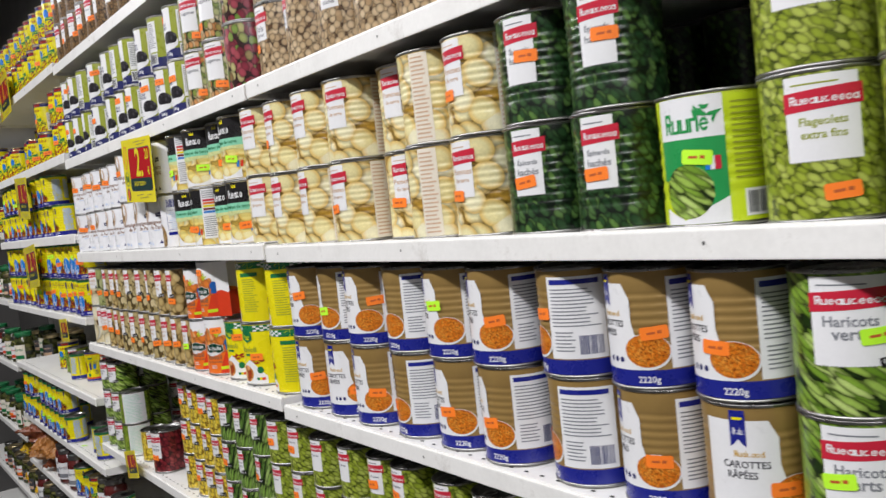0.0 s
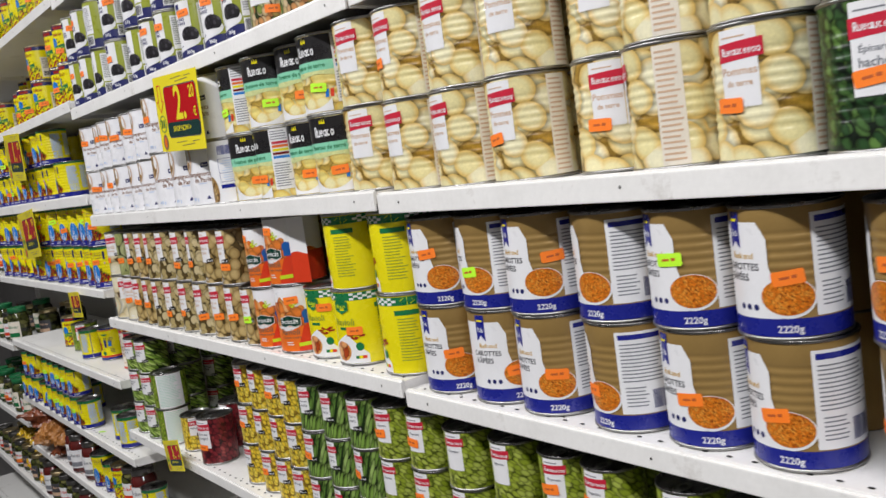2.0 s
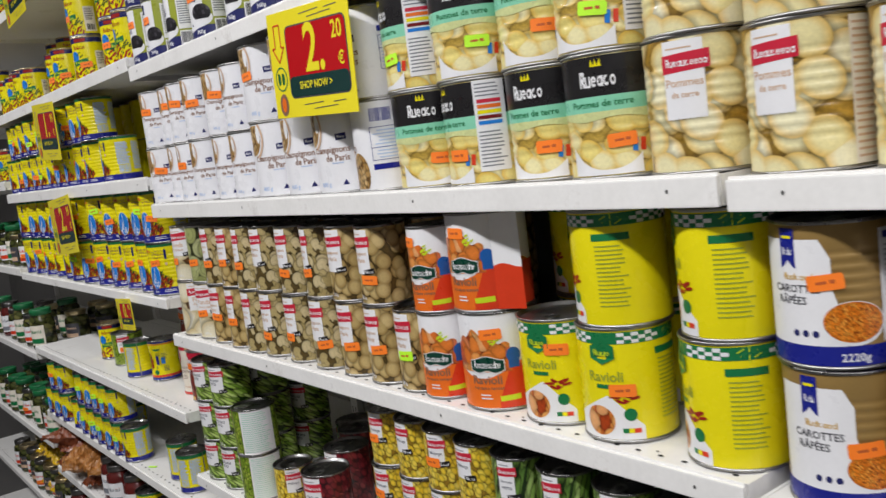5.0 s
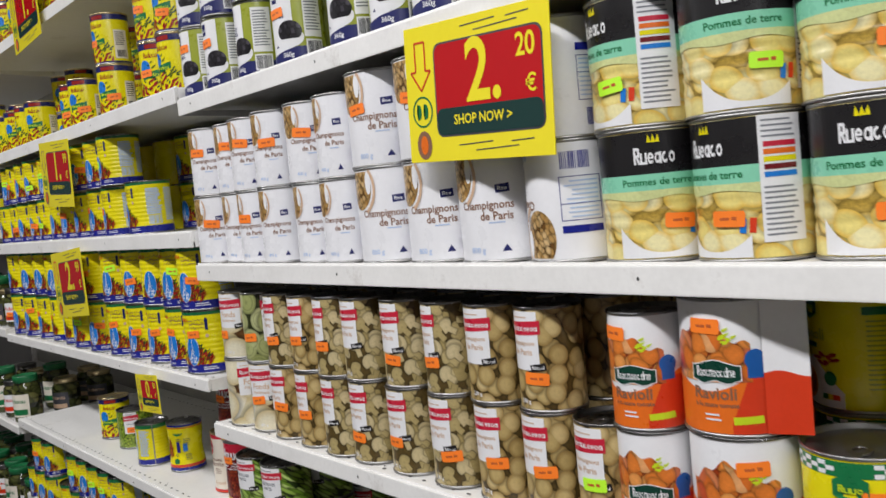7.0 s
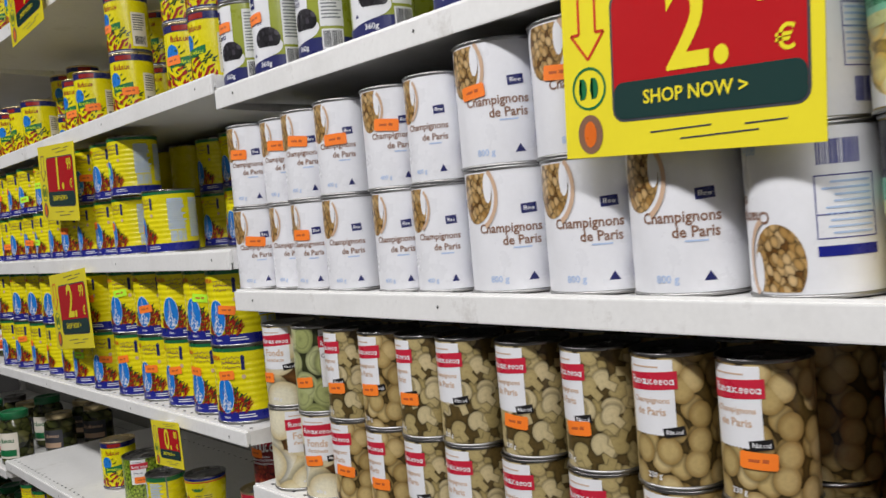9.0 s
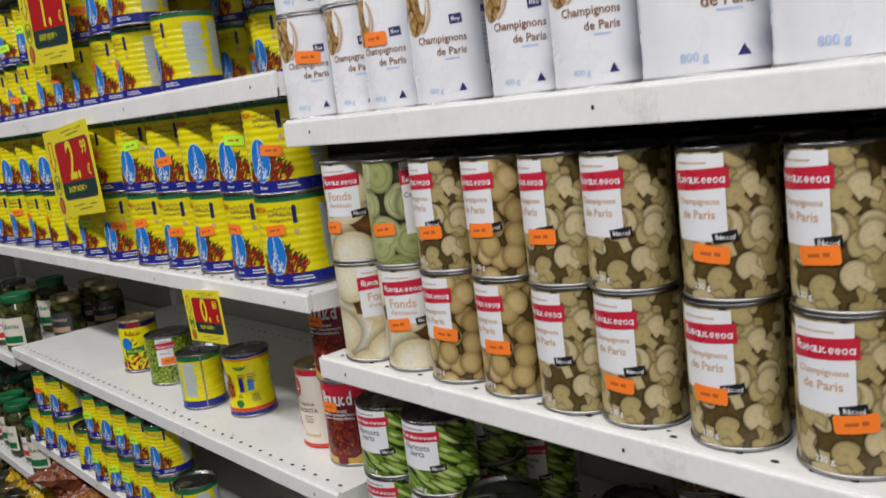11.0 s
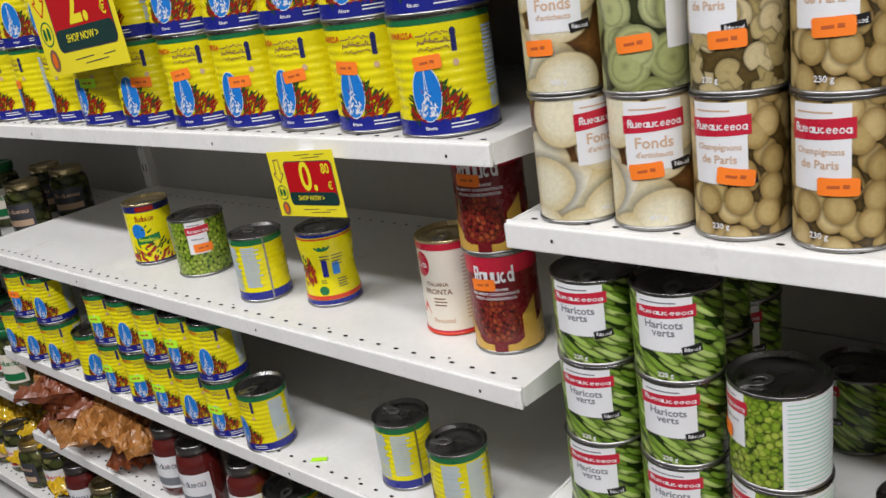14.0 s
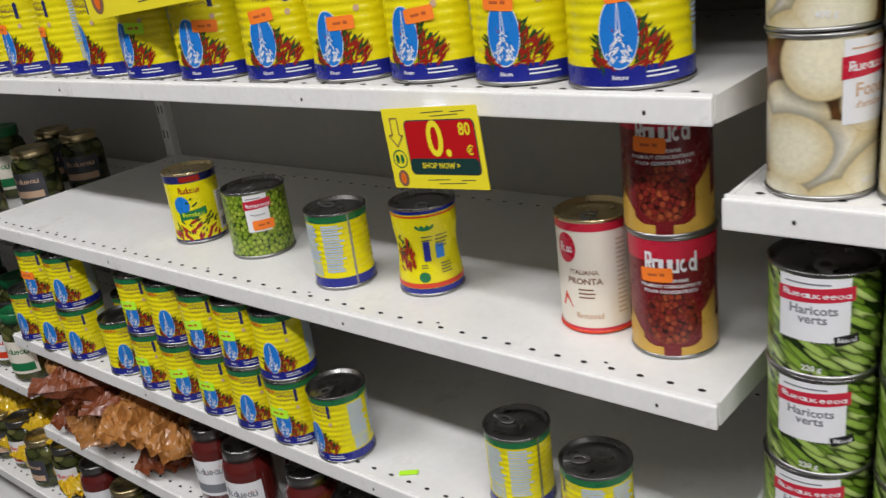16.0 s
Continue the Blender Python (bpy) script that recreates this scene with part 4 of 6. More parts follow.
def harissa_deco(D, H):
    tau, q = math.pi * D, D / 0.099

    def sky(w, bm):
        w.oval(bm, -0.006 * q, 0.37 * H, 0.0138 * q, 0.225 * H, L3)

    def peak(w, bm):
        rg = random.Random(3)
        for i in range(84):
            s, z = rg.uniform(-0.0105, 0.0105), rg.random()
            if abs(s) < 0.0125 * (1 - 0.85 * z) * (0.6 + 0.4 * min(1, z * 5)):
                w.slab(bm, (-0.006 + s) * q, (0.185 + 0.20 * z) * H, rg.uniform(0.0018, 0.0042) * q, 0.0009 * q, L4 + i * 2e-6, (-52 if s > 0 else 52) + rg.uniform(-35, 35))
        for e in (-1, 1):
            w.face(bm, [((-0.006 + e * 0.0012) * q, 0.36 * H), ((-0.006 + e * 0.0019) * q, 0.36 * H), ((-0.006 + e * 0.0004) * q, 0.565 * H), (-0.006 * q, 0.565 * H)][::e], L4)

    def script(w, bm):
        rg = random.Random(8)
        for z, n, ln in ((0.845, 15, 0.0032), (0.790, 20, 0.0044), (0.735, 16, 0.0026)):
            for i in range(n):
                s = -0.008 + 0.030 * i / n
                w.slab(bm, s * q, (z + rg.uniform(-0.016, 0.016)) * H, ln * rg.uniform(0.5, 1.1) * q, 0.0009 * q, L1 + i * 3e-6, rg.choice((0, 0, 12, -14, 70, 90)))
    return [("top_ring", "greenlid", lambda w, bm: w.strip(bm, -tau / 2, tau / 2, (0.925 if q > 0.8 else 0.880) * H, 0.975 * H, L1), "green top ring"), ("base_band", "blue", lambda w, bm: w.strip(bm, -tau / 2, tau / 2, 0.028 * H, 0.155 * H, L1), "blue base band"),
            ("base_print", "white", lambda w, bm: (w.lines(bm, 0.028 * q, 0.115 * H, 0.030 * q, 2, 0.03 * H, 0.011 * H, L2), w.marks(bm, -0.006 * q, 0.085 * H, 0.012 * q, 0.03 * H, L2, 6, 5)), ""),
            ("leaf_print", "leaf", lambda w, bm: w.spray(bm, -0.026 * q, 0.030 * q, 0.165 * H, 0.54 * H, 80, 0.0150 * q, L1, 6, 1.0, 0.072), "dark green leaves"), ("chilli_print", "chilli", lambda w, bm: w.spray(bm, -0.024 * q, 0.031 * q, 0.165 * H, 0.44 * H, 52, 0.0150 * q, L1 + 0.0003, 5, 0.85, 0.062), "red chilli pods"),
            ("oval_rim", "white", lambda w, bm: w.oval(bm, -0.006 * q, 0.37 * H, 0.0144 * q, 0.233 * H, L2 + 0.0002), ""), ("oval_sky", "sky", sky, "blue oval with a white peak"), ("peak", "white", peak, ""),
            ("name_print", "redorange", lambda w, bm: w.words(bm, "HARISSA", -0.027 * q, 0.845 * H, 0.0082 * q, L1), ""),
            ("script", "brown", script, "brown script"), ("ribbon", "navy", lambda w, bm: (w.oval(bm, 0.025 * q, 0.84 * H, 0.003 * q, 0.04 * H, L1), w.strip(bm, 0.0225 * q, 0.0275 * q, 0.69 * H, 0.81 * H, L1)), "navy ribbon"), ("medal", "tan", lambda w, bm: w.oval(bm, 0.025 * q, 0.60 * H, 0.0028 * q, 0.028 * H, L1), ""),
            ("back_small_print", "paleblue", lambda w, bm: (w.lines(bm, r_at(D, 86), 0.85 * H, r_at(D, 40), 15, 0.033 * H, 0.022 * H, L1), w.lines(bm, r_at(D, 134), 0.85 * H, r_at(D, 40), 19, 0.033 * H, 0.020 * H, L1, 8), w.bars(bm, r_at(D, 86), 0.26 * H, r_at(D, 34), 0.17 * H, L1)), "pale blue small print"), ("side_seam", "steel", lambda w, bm: w.strip(bm, r_at(D, 164), r_at(D, 168), 0.03 * H, 0.97 * H, L1), "soldered side seam")]


HL, HM, HS = (0.099, 0.112), (0.086, 0.102), (0.072, 0.090)
for hk, hd, ht in (("har_l", HL, "large ribbed yellow tin of harissa with blue oval"), ("har_m", HM, "ribbed yellow tin of harissa with blue oval"), ("har_s", HS, "small yellow tin of harissa with blue oval")):
    define(hk, (lambda d, tx: lambda: tin("harissa_can", tx, "harissa cans", *d, M["yellow"], "darklid", harissa_deco(*d), 8))(hd, ht))


def pepper_deco(D, H, tomato=False):
    tau = math.pi * D
    return [("top_band", "navy", lambda w, bm: w.strip(bm, -tau / 2, tau / 2, 0.86 * H, 0.965 * H, L1), "navy top band"), ("top_print", "chilli", lambda w, bm: w.strip(bm, -0.006, 0.022, 0.875 * H, 0.95 * H, L2), ""),
            ("script", "chilli", lambda w, bm: w.marks(bm, 0.004, 0.76 * H, 0.030, 0.09 * H, L1, 7, 17), ""),
            ("field", "sky", lambda w, bm: w.oval(bm, -0.010, 0.55 * H, 0.011, 0.13 * H, L1), "blue field"), ("name_band", "green", lambda w, bm: w.strip(bm, -0.016, 0.022, lambda s: (0.36 + 2 * s * 0.8) * H, lambda s: (0.47 + 2 * s * 0.8) * H, L2), "green name band"), ("name_print", "lime", lambda w, bm: w.marks(bm, 0.003, 0.42 * H, 0.030, 0.06 * H, L3, 8, 19), ""),
            ("pepper_print", "chilli", lambda w, bm: w.spray(bm, -0.030, 0.034, 0.08 * H, 0.34 * H, 22, 0.015, L2, 9, 1.0), "red peppers"), ("leaf_print", "leaf", lambda w, bm: w.spray(bm, -0.030, 0.034, 0.14 * H, 0.70 * H, 40, 0.010, L1, 10, 0.6), ""),
            ("base_ring", "navy", lambda w, bm: w.strip(bm, -tau / 2, tau / 2, 0.028 * H, 0.055 * H, L1), ""),
            ("back_panel", "cream", lambda w, bm: w.strip(bm, r_at(D, 62), r_at(D, 104), 0.10 * H, 0.66 * H, L1), ""), ("barcode", "ink", lambda w, bm: (w.bars(bm, r_at(D, 83), 0.2 * H, r_at(D, 30), 0.13 * H, L2), w.lines(bm, r_at(D, 83), 0.62 * H, r_at(D, 34), 7, 0.04 * H, 0.015 * H, L2)), "")]


define("pepper", lambda: tin("harissa_can", "yellow tin of chilli paste with red peppers", "chilli paste cans", 0.073, 0.100, M["yellow"], "goldlid", pepper_deco(0.073, 0.100)))


def dented_deco(D, H):
    tau = math.pi * D
    return [("top_ring", "blue", lambda w, bm: w.strip(bm, -tau / 2, tau / 2, 0.93 * H, 0.968 * H, L1), "blue top ring"), ("base_ring", "blue", lambda w, bm: w.strip(bm, -tau / 2, tau / 2, 0.028 * H, 0.09 * H, L1), "blue base ring"), ("base_line", "redorange", lambda w, bm: w.strip(bm, -tau / 2, tau / 2, 0.095 * H, 0.15 * H, L1), "red base line"), ("top_line", "redorange", lambda w, bm: w.strip(bm, -tau / 2, tau / 2, 0.895 * H, 0.915 * H, L1), "red top line")]


def dented_can():
    D, H = 0.073, 0.100
    root = tin("harissa_can", "dented yellow tin of harissa with red and blue print", "chilli paste cans", D, H, M["yellow"], "darklid", dented_deco(D, H), dent=0.0030)
    w = Wrap(D / 2 - 0.0012 - 0.0016)
    for nm, mt, draw, tx in (("pepper_print", "chilli", lambda bm: w.spray(bm, -0.034, -0.016, 0.30 * H, 0.75 * H, 22, 0.014, 0.0004, 3, 1.2), "red peppers"), ("badge", "green", lambda bm: w.oval(bm, 0.0, 0.80 * H, 0.010, 0.055 * H, 0.0014), "green badge"),
                             ("ribbon", "blue", lambda bm: w.strip(bm, -0.004, 0.003, 0.40 * H, 0.62 * H, 0.0005), ""), ("stamp", "sky", lambda bm: w.strip(bm, 0.009, 0.018, 0.42 * H, 0.58 * H, 0.0005), ""), ("seal", "green", lambda bm: w.oval(bm, -0.006, 0.22 * H, 0.006, 0.06 * H, 0.0014), ""),
                             ("small_print", "ink", lambda bm: (w.lines(bm, 0.018, 0.80 * H, 0.016, 7, 0.040 * H, 0.012 * H, 0.0006), w.lines(bm, 0.002, 0.72 * H, 0.014, 3, 0.04 * H, 0.012 * H, 0.0006), w.lines(bm, 0.020, 0.36 * H, 0.014, 6, 0.035 * H, 0.012 * H, 0.0008), w.lines(bm, -0.004, 0.36 * H, 0.008, 2, 0.03 * H, 0.01 * H, 0.0006)), ""), ("leaf_print", "leaf", lambda bm: w.spray(bm, -0.036, -0.018, 0.45 * H, 0.85 * H, 10, 0.010, 0.0006, 4, 1.0), "")):
        bm = w.begin()
        draw(bm)
        link(nm, bm, M[mt], root, tx)
    return root


define("dented", dented_can)


def tomato_deco(D, H):
    tau = math.pi * D
    return [("top_ring", "red", lambda w, bm: w.strip(bm, -tau / 2, tau / 2, 0.90 * H, 0.968 * H, L1), "red top ring"), ("base_ring", "red", lambda w, bm: w.strip(bm, -tau / 2, tau / 2, 0.028 * H, 0.05 * H, L1), ""),
            ("emblem", "red", lambda w, bm: w.oval(bm, -0.020, 0.75 * H, 0.0105, 0.13 * H, L1), "red emblem"), ("emblem_print", "white", lambda w, bm: w.marks(bm, -0.020, 0.75 * H, 0.015, 0.08 * H, L2, 4, 7), ""),
            ("lettering", "brown", lambda w, bm: (w.words(bm, "ITALIANA", -0.003, 0.545 * H, 0.0062, L1), w.words(bm, "PRONTA", -0.003, 0.465 * H, 0.0085, L1), w.lines(bm, 0.0, 0.40 * H, 0.018, 3, 0.035 * H, 0.012 * H, L1)), ""),
            ("picture", "redorange", lambda w, bm: w.face(bm, [(-0.030, 0.22 * H), (-0.016, 0.22 * H), (-0.024, 0.36 * H)], L1), ""), ("signature", "tan", lambda w, bm: w.marks(bm, 0.0, 0.16 * H, 0.026, 0.05 * H, L1, 7, 23), ""), ("side_print", "tan", lambda w, bm: w.lines(bm, 0.034, 0.82 * H, 0.012, 17, 0.04 * H, 0.012 * H, L1), "")]


define("tomato", lambda: tin("food_can", "cream tin of tomato sauce with red emblem", "cans on the shelves", 0.073, 0.112, M["cream"], "goldlid", tomato_deco(0.073, 0.112), rim_mat="redorange"))


def palm_deco(D, H):
    tau = math.pi * D
    return [("flame", "amber", lambda w, bm: w.strip(bm, -0.044, -0.026, 0.10 * H, lambda s: (0.22 - 9 * (s + 0.030)) * H, L1), "amber flame"), ("flame", "amber", lambda w, bm: w.strip(bm, 0.026, 0.044, 0.10 * H, lambda s: (0.40 + 9 * (s - 0.030)) * H, L1), "amber flame"),
            ("base_field", "amber", lambda w, bm: w.strip(bm, -tau / 2, tau / 2, 0.03 * H, lambda s: (0.10 + 6 * max(0, abs(s) - 0.018)) * H, L2), "amber base"), ("picture", "nut", lambda w, bm: w.oval(bm, 0.0, 0.34 * H, 0.024, 0.22 * H, L3), "palm nuts picture"),
            ("top_field", "red", lambda w, bm: w.strip(bm, -tau / 2, tau / 2, 0.80 * H, 0.968 * H, L1), "red top"), ("brand_print", "white", lambda w, bm: w.marks(bm, 0.0, 0.80 * H, 0.044, 0.16 * H, L2, 6, 33, 1.0, 0.30), ""),
            ("lettering", "white", lambda w, bm: (w.words(bm, "SAUCE GRAINE", 0.0, 0.655 * H, 0.0042, L4), w.words(bm, "PALMNUT CONCENTRATE", 0.0, 0.610 * H, 0.0042, L4), w.words(bm, "POLPA CONCENTRATA", 0.0, 0.565 * H, 0.0042, L4)), ""),
            ("base_badge", "maroon", lambda w, bm: w.strip(bm, -0.007, 0.007, 0.03 * H, 0.13 * H, L4), "")]


define("palm", lambda: tin("food_can", "dark red tin of palm nut sauce with yellow base", "cans on the shelves", 0.076, 0.112, M["maroon"], "steel", palm_deco(0.076, 0.112)))


def greenmix_deco(D, H):
    tau = math.pi * D
    return [("top_field", "white", lambda w, bm: w.strip(bm, -0.034, 0.030, 0.66 * H, 0.965 * H, L1), "white top"), ("mid_field", "leafgreen", lambda w, bm: w.strip(bm, -0.034, 0.030, lambda s: (0.36 if s < 0 else 0.10) * H, 0.66 * H, L1), "green field"),
            ("picture", "haricot", lambda w, bm: w.oval(bm, -0.006, 0.27 * H, 0.024, 0.20 * H, L2, -1, 1), "green beans picture"), ("plate", "white", lambda w, bm: w.strip(bm, -0.034, 0.030, 0.03 * H, lambda s: (0.06 + 4 * abs(s + 0.01)) * H, L1 + 0.0001), ""),
            ("brand_print", "leafgreen", lambda w, bm: w.marks(bm, -0.004, 0.78 * H, 0.044, 0.15 * H, L2, 5, 27), ""), ("leaf_print", "leafgreen", lambda w, bm: w.spray(bm, 0.004, 0.024, 0.80 * H, 0.93 * H, 9, 0.012, L3, 12, 0.8), ""),
            ("flag_blue", "sky", lambda w, bm: w.strip(bm, 0.012, 0.016, 0.42 * H, 0.52 * H, L3), ""), ("flag_white", "white", lambda w, bm: w.strip(bm, 0.0162, 0.0198, 0.42 * H, 0.52 * H, L3), ""), ("flag_red", "red", lambda w, bm: w.strip(bm, 0.020, 0.025, 0.42 * H, 0.52 * H, L3), ""),
            ("small_print", "olive", lambda w, bm: w.lines(bm, r_at(D, 62), 0.90 * H, r_at(D, 40), 14, 0.042 * H, 0.014 * H, L1), ""), ("barcode_patch", "white", lambda w, bm: w.strip(bm, r_at(D, 50), r_at(D, 86), 0.06 * H, 0.26 * H, L1), ""), ("barcode", "ink", lambda w, bm: w.bars(bm, r_at(D, 68), 0.16 * H, r_at(D, 30), 0.16 * H, L2), "")]


define("greenmix", lambda: tin("food_can", "white, green and lime tin of green beans", "cans on the shelves", *BIG, M["lime"], "steel", greenmix_deco(*BIG), 6))


# ---- room ----
def structure(name, label, category, *b, mat):
    return tagged(link(name, boxed(*b), M[mat]), label, category, "", "structure")


structure("floor", "worn grey tiled shop floor", "floor", -1.6, 1.16, -2.4, 6.6, -0.10, 0.0, mat="floor")
structure("ceiling", "plain off-white shop ceiling", "ceiling", -1.6, 1.16, -2.4, 6.6, 3.0, 3.1, mat="ceil")
structure("wall_east", "plain painted wall behind the shelving", "wall", 1.06, 1.16, -2.4, 6.6, 0.0, 3.0, mat="wall")
structure("wall_west", "plain painted wall across the aisle", "wall", -1.7, -1.6, -2.4, 6.6, 0.0, 3.0, mat="wall")
structure("wall_south", "plain painted end wall", "wall", -1.6, 1.06, -2.5, -2.4, 0.0, 3.0, mat="wall")
structure("wall_north", "plain painted end wall", "wall", -1.6, 1.06, 6.6, 6.7, 0.0, 3.0, mat="wall")
for ly in (-1.3, 0.4, 2.1, 4.1):
    lamp = thing("ceiling_light", "white batten ceiling light with long tubes", "ceiling light", "ceiling lights")
    lamp.location = (-0.62, ly, 2.82)
    link("housing", boxed(-0.09, 0.09, -0.76, 0.76, 0.0, 0.18, bevel=0.006), M["housing"], lamp)

# ---- shelving ----
FRONT, REAR = 0.61, 1.02


def disc(bm, x, y, z, r, ry=0.0, n=8):
    bm.faces.new([bm.verts.new((x + r * math.cos(math.tau * i / n), y + (r + ry) * math.sin(math.tau * i / n), z)) for i in range(n)])


bm = bmesh.new()
bm.faces.new([bm.verts.new((0, 0.0014 * math.cos(math.tau * i / 8), 0.0019 * math.sin(math.tau * i / 8))) for i in range(8)][::-1])
LIP_HOLE = bpy.data.meshes.new("lip_hole")
bm.to_mesh(LIP_HOLE)
bm.free()
LIP_HOLE.materials.append(M["hole"])


def shelf(y0, y1, z, low=0.0205, label="white enamelled steel shelf with scuffed front lip"):
    root = thing("shelf", label, "shelf", "shelves of the wall unit")
    root.location = (FRONT, y0, z)
    w, d = y1 - y0, REAR - FRONT
    link("deck", boxed(0.0066, d, 0.0031, w - 0.0031, -0.017, 0.0, bevel=0.001), M["shelf"], root)
    bm = boxed(0.0, 0.0040, 0.0, w, -low, 0.0005, bevel=0.0016)
    box_into(bm, 0.0034, 0.0065, 0.0005, w - 0.0005, -0.016, 0.0030, 0.0013)
    link("lip", bm, M["lip"], root, "scuffed white lip")
    for yy in (0.0, w - 0.003):
        bm = bmesh.new()
        vs = [bm.verts.new((x, y, zz)) for y in (yy, yy + 0.003) for x, zz in ((0.0067, -low + 0.0008), (d * 0.4, -0.030), (d, -0.048), (d, 0.0008), (0.0067, 0.0008))]
        bm.faces.new(vs[:5])
        bm.faces.new(vs[5:][::-1])
        for i in range(5):
            k = (i + 1) % 5
            bm.faces.new((vs[i], vs[5 + i], vs[5 + k], vs[k]))
        link("bracket", bm, M["lip"], root)
    bm, rg = bmesh.new(), random.Random(int(z * 1000 + y0 * 77))
    n = int(w / 0.027)
    for i in range(n):
        y = 0.02 + (w - 0.04) * i / (n - 1)
        disc(bm, 0.0195, y, 0.0006, 0.0022, 0.0012)
        if i % 7 == 3:
            disc(bm, 0.0265, y + 0.009, 0.0006, 0.0014, 0.0006)
        disc(bm, d - 0.045, y, 0.0006, 0.0022, 0.001)
    tagged(link("perforation", bm, M["hole"], root, "rows of small punched holes"), kind="stuff")
    for y in (0.05, w * 0.32, w * 0.68, w - 0.05):
        hole = new("lip_hole", LIP_HOLE)
        hole.parent, hole.location = root, (-0.0005, y, -0.011)
        tagged(hole, kind="stuff")
    return root


BAY = {"far": (4.006, 5.33), "harissa": (2.714, 3.998), "mushroom": (1.388, 2.708), "potato": (0.054, 1.380)}
LEVELS = {"far": (0.16, 0.42, 0.69, 0.99, 1.27, 1.55, 1.80, 2.05), "harissa": (0.16, 0.42, 0.612, 0.803, 1.016, 1.258, 1.508, 1.746, 2.008),
          "mushroom": (0.16, 0.55, 0.886, 1.187, 1.453, 1.724, 1.996), "potato": (0.16, 0.55, 0.880, 1.176, 1.449, 1.725, 1.996)}
for bay, (y0, y1) in BAY.items():
    for z in LEVELS[bay]:
        shelf(y0, y1, z, 0.0255 if z > 1.4 else 0.0195 if z == 1.258 else 0.0225 if z > 1.1 else 0.0205)
    panel = thing("back_panel", "grey-beige steel back panel of the shelving", "back panel", "back panels")
    panel.location = (REAR + 0.004, y0, 0)
    for k in range(5):
        link("sheet", boxed(0.0, 0.012, 0.0, y1 - y0, 0.46 * k, 0.46 * k + 0.458, bevel=0.002), M["back"], panel)
    kick = thing("plinth", "grey steel plinth under the lowest shelf", "plinth", "plinths")
    kick.location = (FRONT + 0.03, y0, 0)
    link("board", boxed(0.0, 0.012, 0.0, y1 - y0, 0.0, 0.13), M["back"], kick)
for y in (0.047, 1.384, 2.711, 4.002, 5.337):
    post = thing("upright", "slotted white steel upright between shelf bays", "upright", "uprights")
    post.location = (REAR, y, 0)
    link("post", boxed(-0.012, 0.020, -0.014, 0.014, 0.0, 2.30, bevel=0.002), M["lip"], post)
    # slots are flat near-black quads; the shade inside them is colour only
    bm = bmesh.new()
    for i in range(44):
        for dy in (-0.006, 0.006):
            bm.faces.new([bm.verts.new((-0.0125, dy + a, 0.06 + i * 0.05 + b)) for a, b in ((-0.0016, -0.008), (-0.0016, 0.008), (0.0016, 0.008), (0.0016, -0.008))])
    link("slot_print", bm, M["hole"], post)


def lv(bay, i):
    return LEVELS[bay][i] + 0.0012


rng = random.Random(11)


def j(a):
    return rng.uniform(-a, a)


# ---- champignon shelf of the mushroom bay, running on to the potatoes ----
zs, zp = lv("mushroom", 4), lv("potato", 4)
for i, (x, y) in enumerate([(0.654, 2.309), (0.657, 2.381), (0.654, 2.478), (0.657, 2.551), (0.667, 2.623), (0.654, 2.694)]):
    for k in range(2):
        put("champ_s", x + j(0.002), y + j(0.003), zs + k * 0.110, 38 + j(9) - (12 if i in (0, 3) else 0), 0.75, *HALF, sz=rng.uniform(0.5, 0.68), sa=rng.uniform(-28, 0))
for i, y in enumerate((2.029, 2.122, 2.222)):
    put("champ", 0.668, y, zs, 31 + j(6), 0.35, *BIG, sz=0.22, sa=-22)
put("champ", 0.668, 1.926, zs, -54, 0, *BIG, flip=True)
for y in (1.929, 2.028, 2.127, 2.226):
    put("champ", 0.668, y + j(0.003), zs + 0.118, (34 if y > 2 else 0) + j(8), 0.6, *BIG, sz=0.6, sa=-30)
for x, y, r0, r1 in ((0.668, 1.827, 37, -22), (0.668, 1.728, -18, 32), (0.681, 1.631, 12, 26), (0.668, 1.534, 22, 8)):
    put("daucy", x, y, zs, r0, 1.0, *BIG, sz=0.30, sa=22)
    put("daucy", x, y + 0.003, zs + 0.118, r1, 0.8, *BIG, sz=0.33, sa=20, yellow=0.2)
for i, y in enumerate((0.823, 0.921, 1.014, 1.127, 1.231, 1.335, 1.435)):
    x = 0.694 if i == 2 else 0.668
    z = zp if y < 1.38 else zs
    put("potato_house", x, y, z, (2, -58, 24, 4, -8, -6, 16)[i] + j(4), 0.4, *BIG, sz=0.42, sa=-14, yellow=0.4)
    put("potato_house", x, y - 0.004, z + 0.118, (0, -54, 20, 20, -2, -4, 14)[i] + j(4), 0.5, *BIG, sz=0.42, sa=-14)
for y in (0.614, 0.721):
    put("spinach", 0.668, y, zp, 16 + j(4), 1.0, *BIG, sz=0.48, sa=-6)
    put("spinach", 0.668, y - 0.005, zp + 0.118, 20 + j(4), 1.0, *BIG, sz=0.60, sa=8)
put("greenmix", 0.668, 0.502, zp, 12, 1.0, *BIG, yellow=1.0, sz=0.52, sa=6)
for y in (0.292, 0.395):
    put("flageolet_big", 0.668, y, zp, 30, 1.0, *BIG, sz=0.20, sa=12)
    put("flageolet_big", 0.668, y, zp + 0.118, 24, 0, *BIG)
for y in (0.36, 0.46, 0.56, 0.66, 0.76):
    for k in range(2):
        behind("spinach", "spinach", "darklid", *BIG, 0.955, y, zp + k * 0.118)
    behind("spinach", "spinach", "darklid", *BIG, 0.850, y + 0.05, zp)
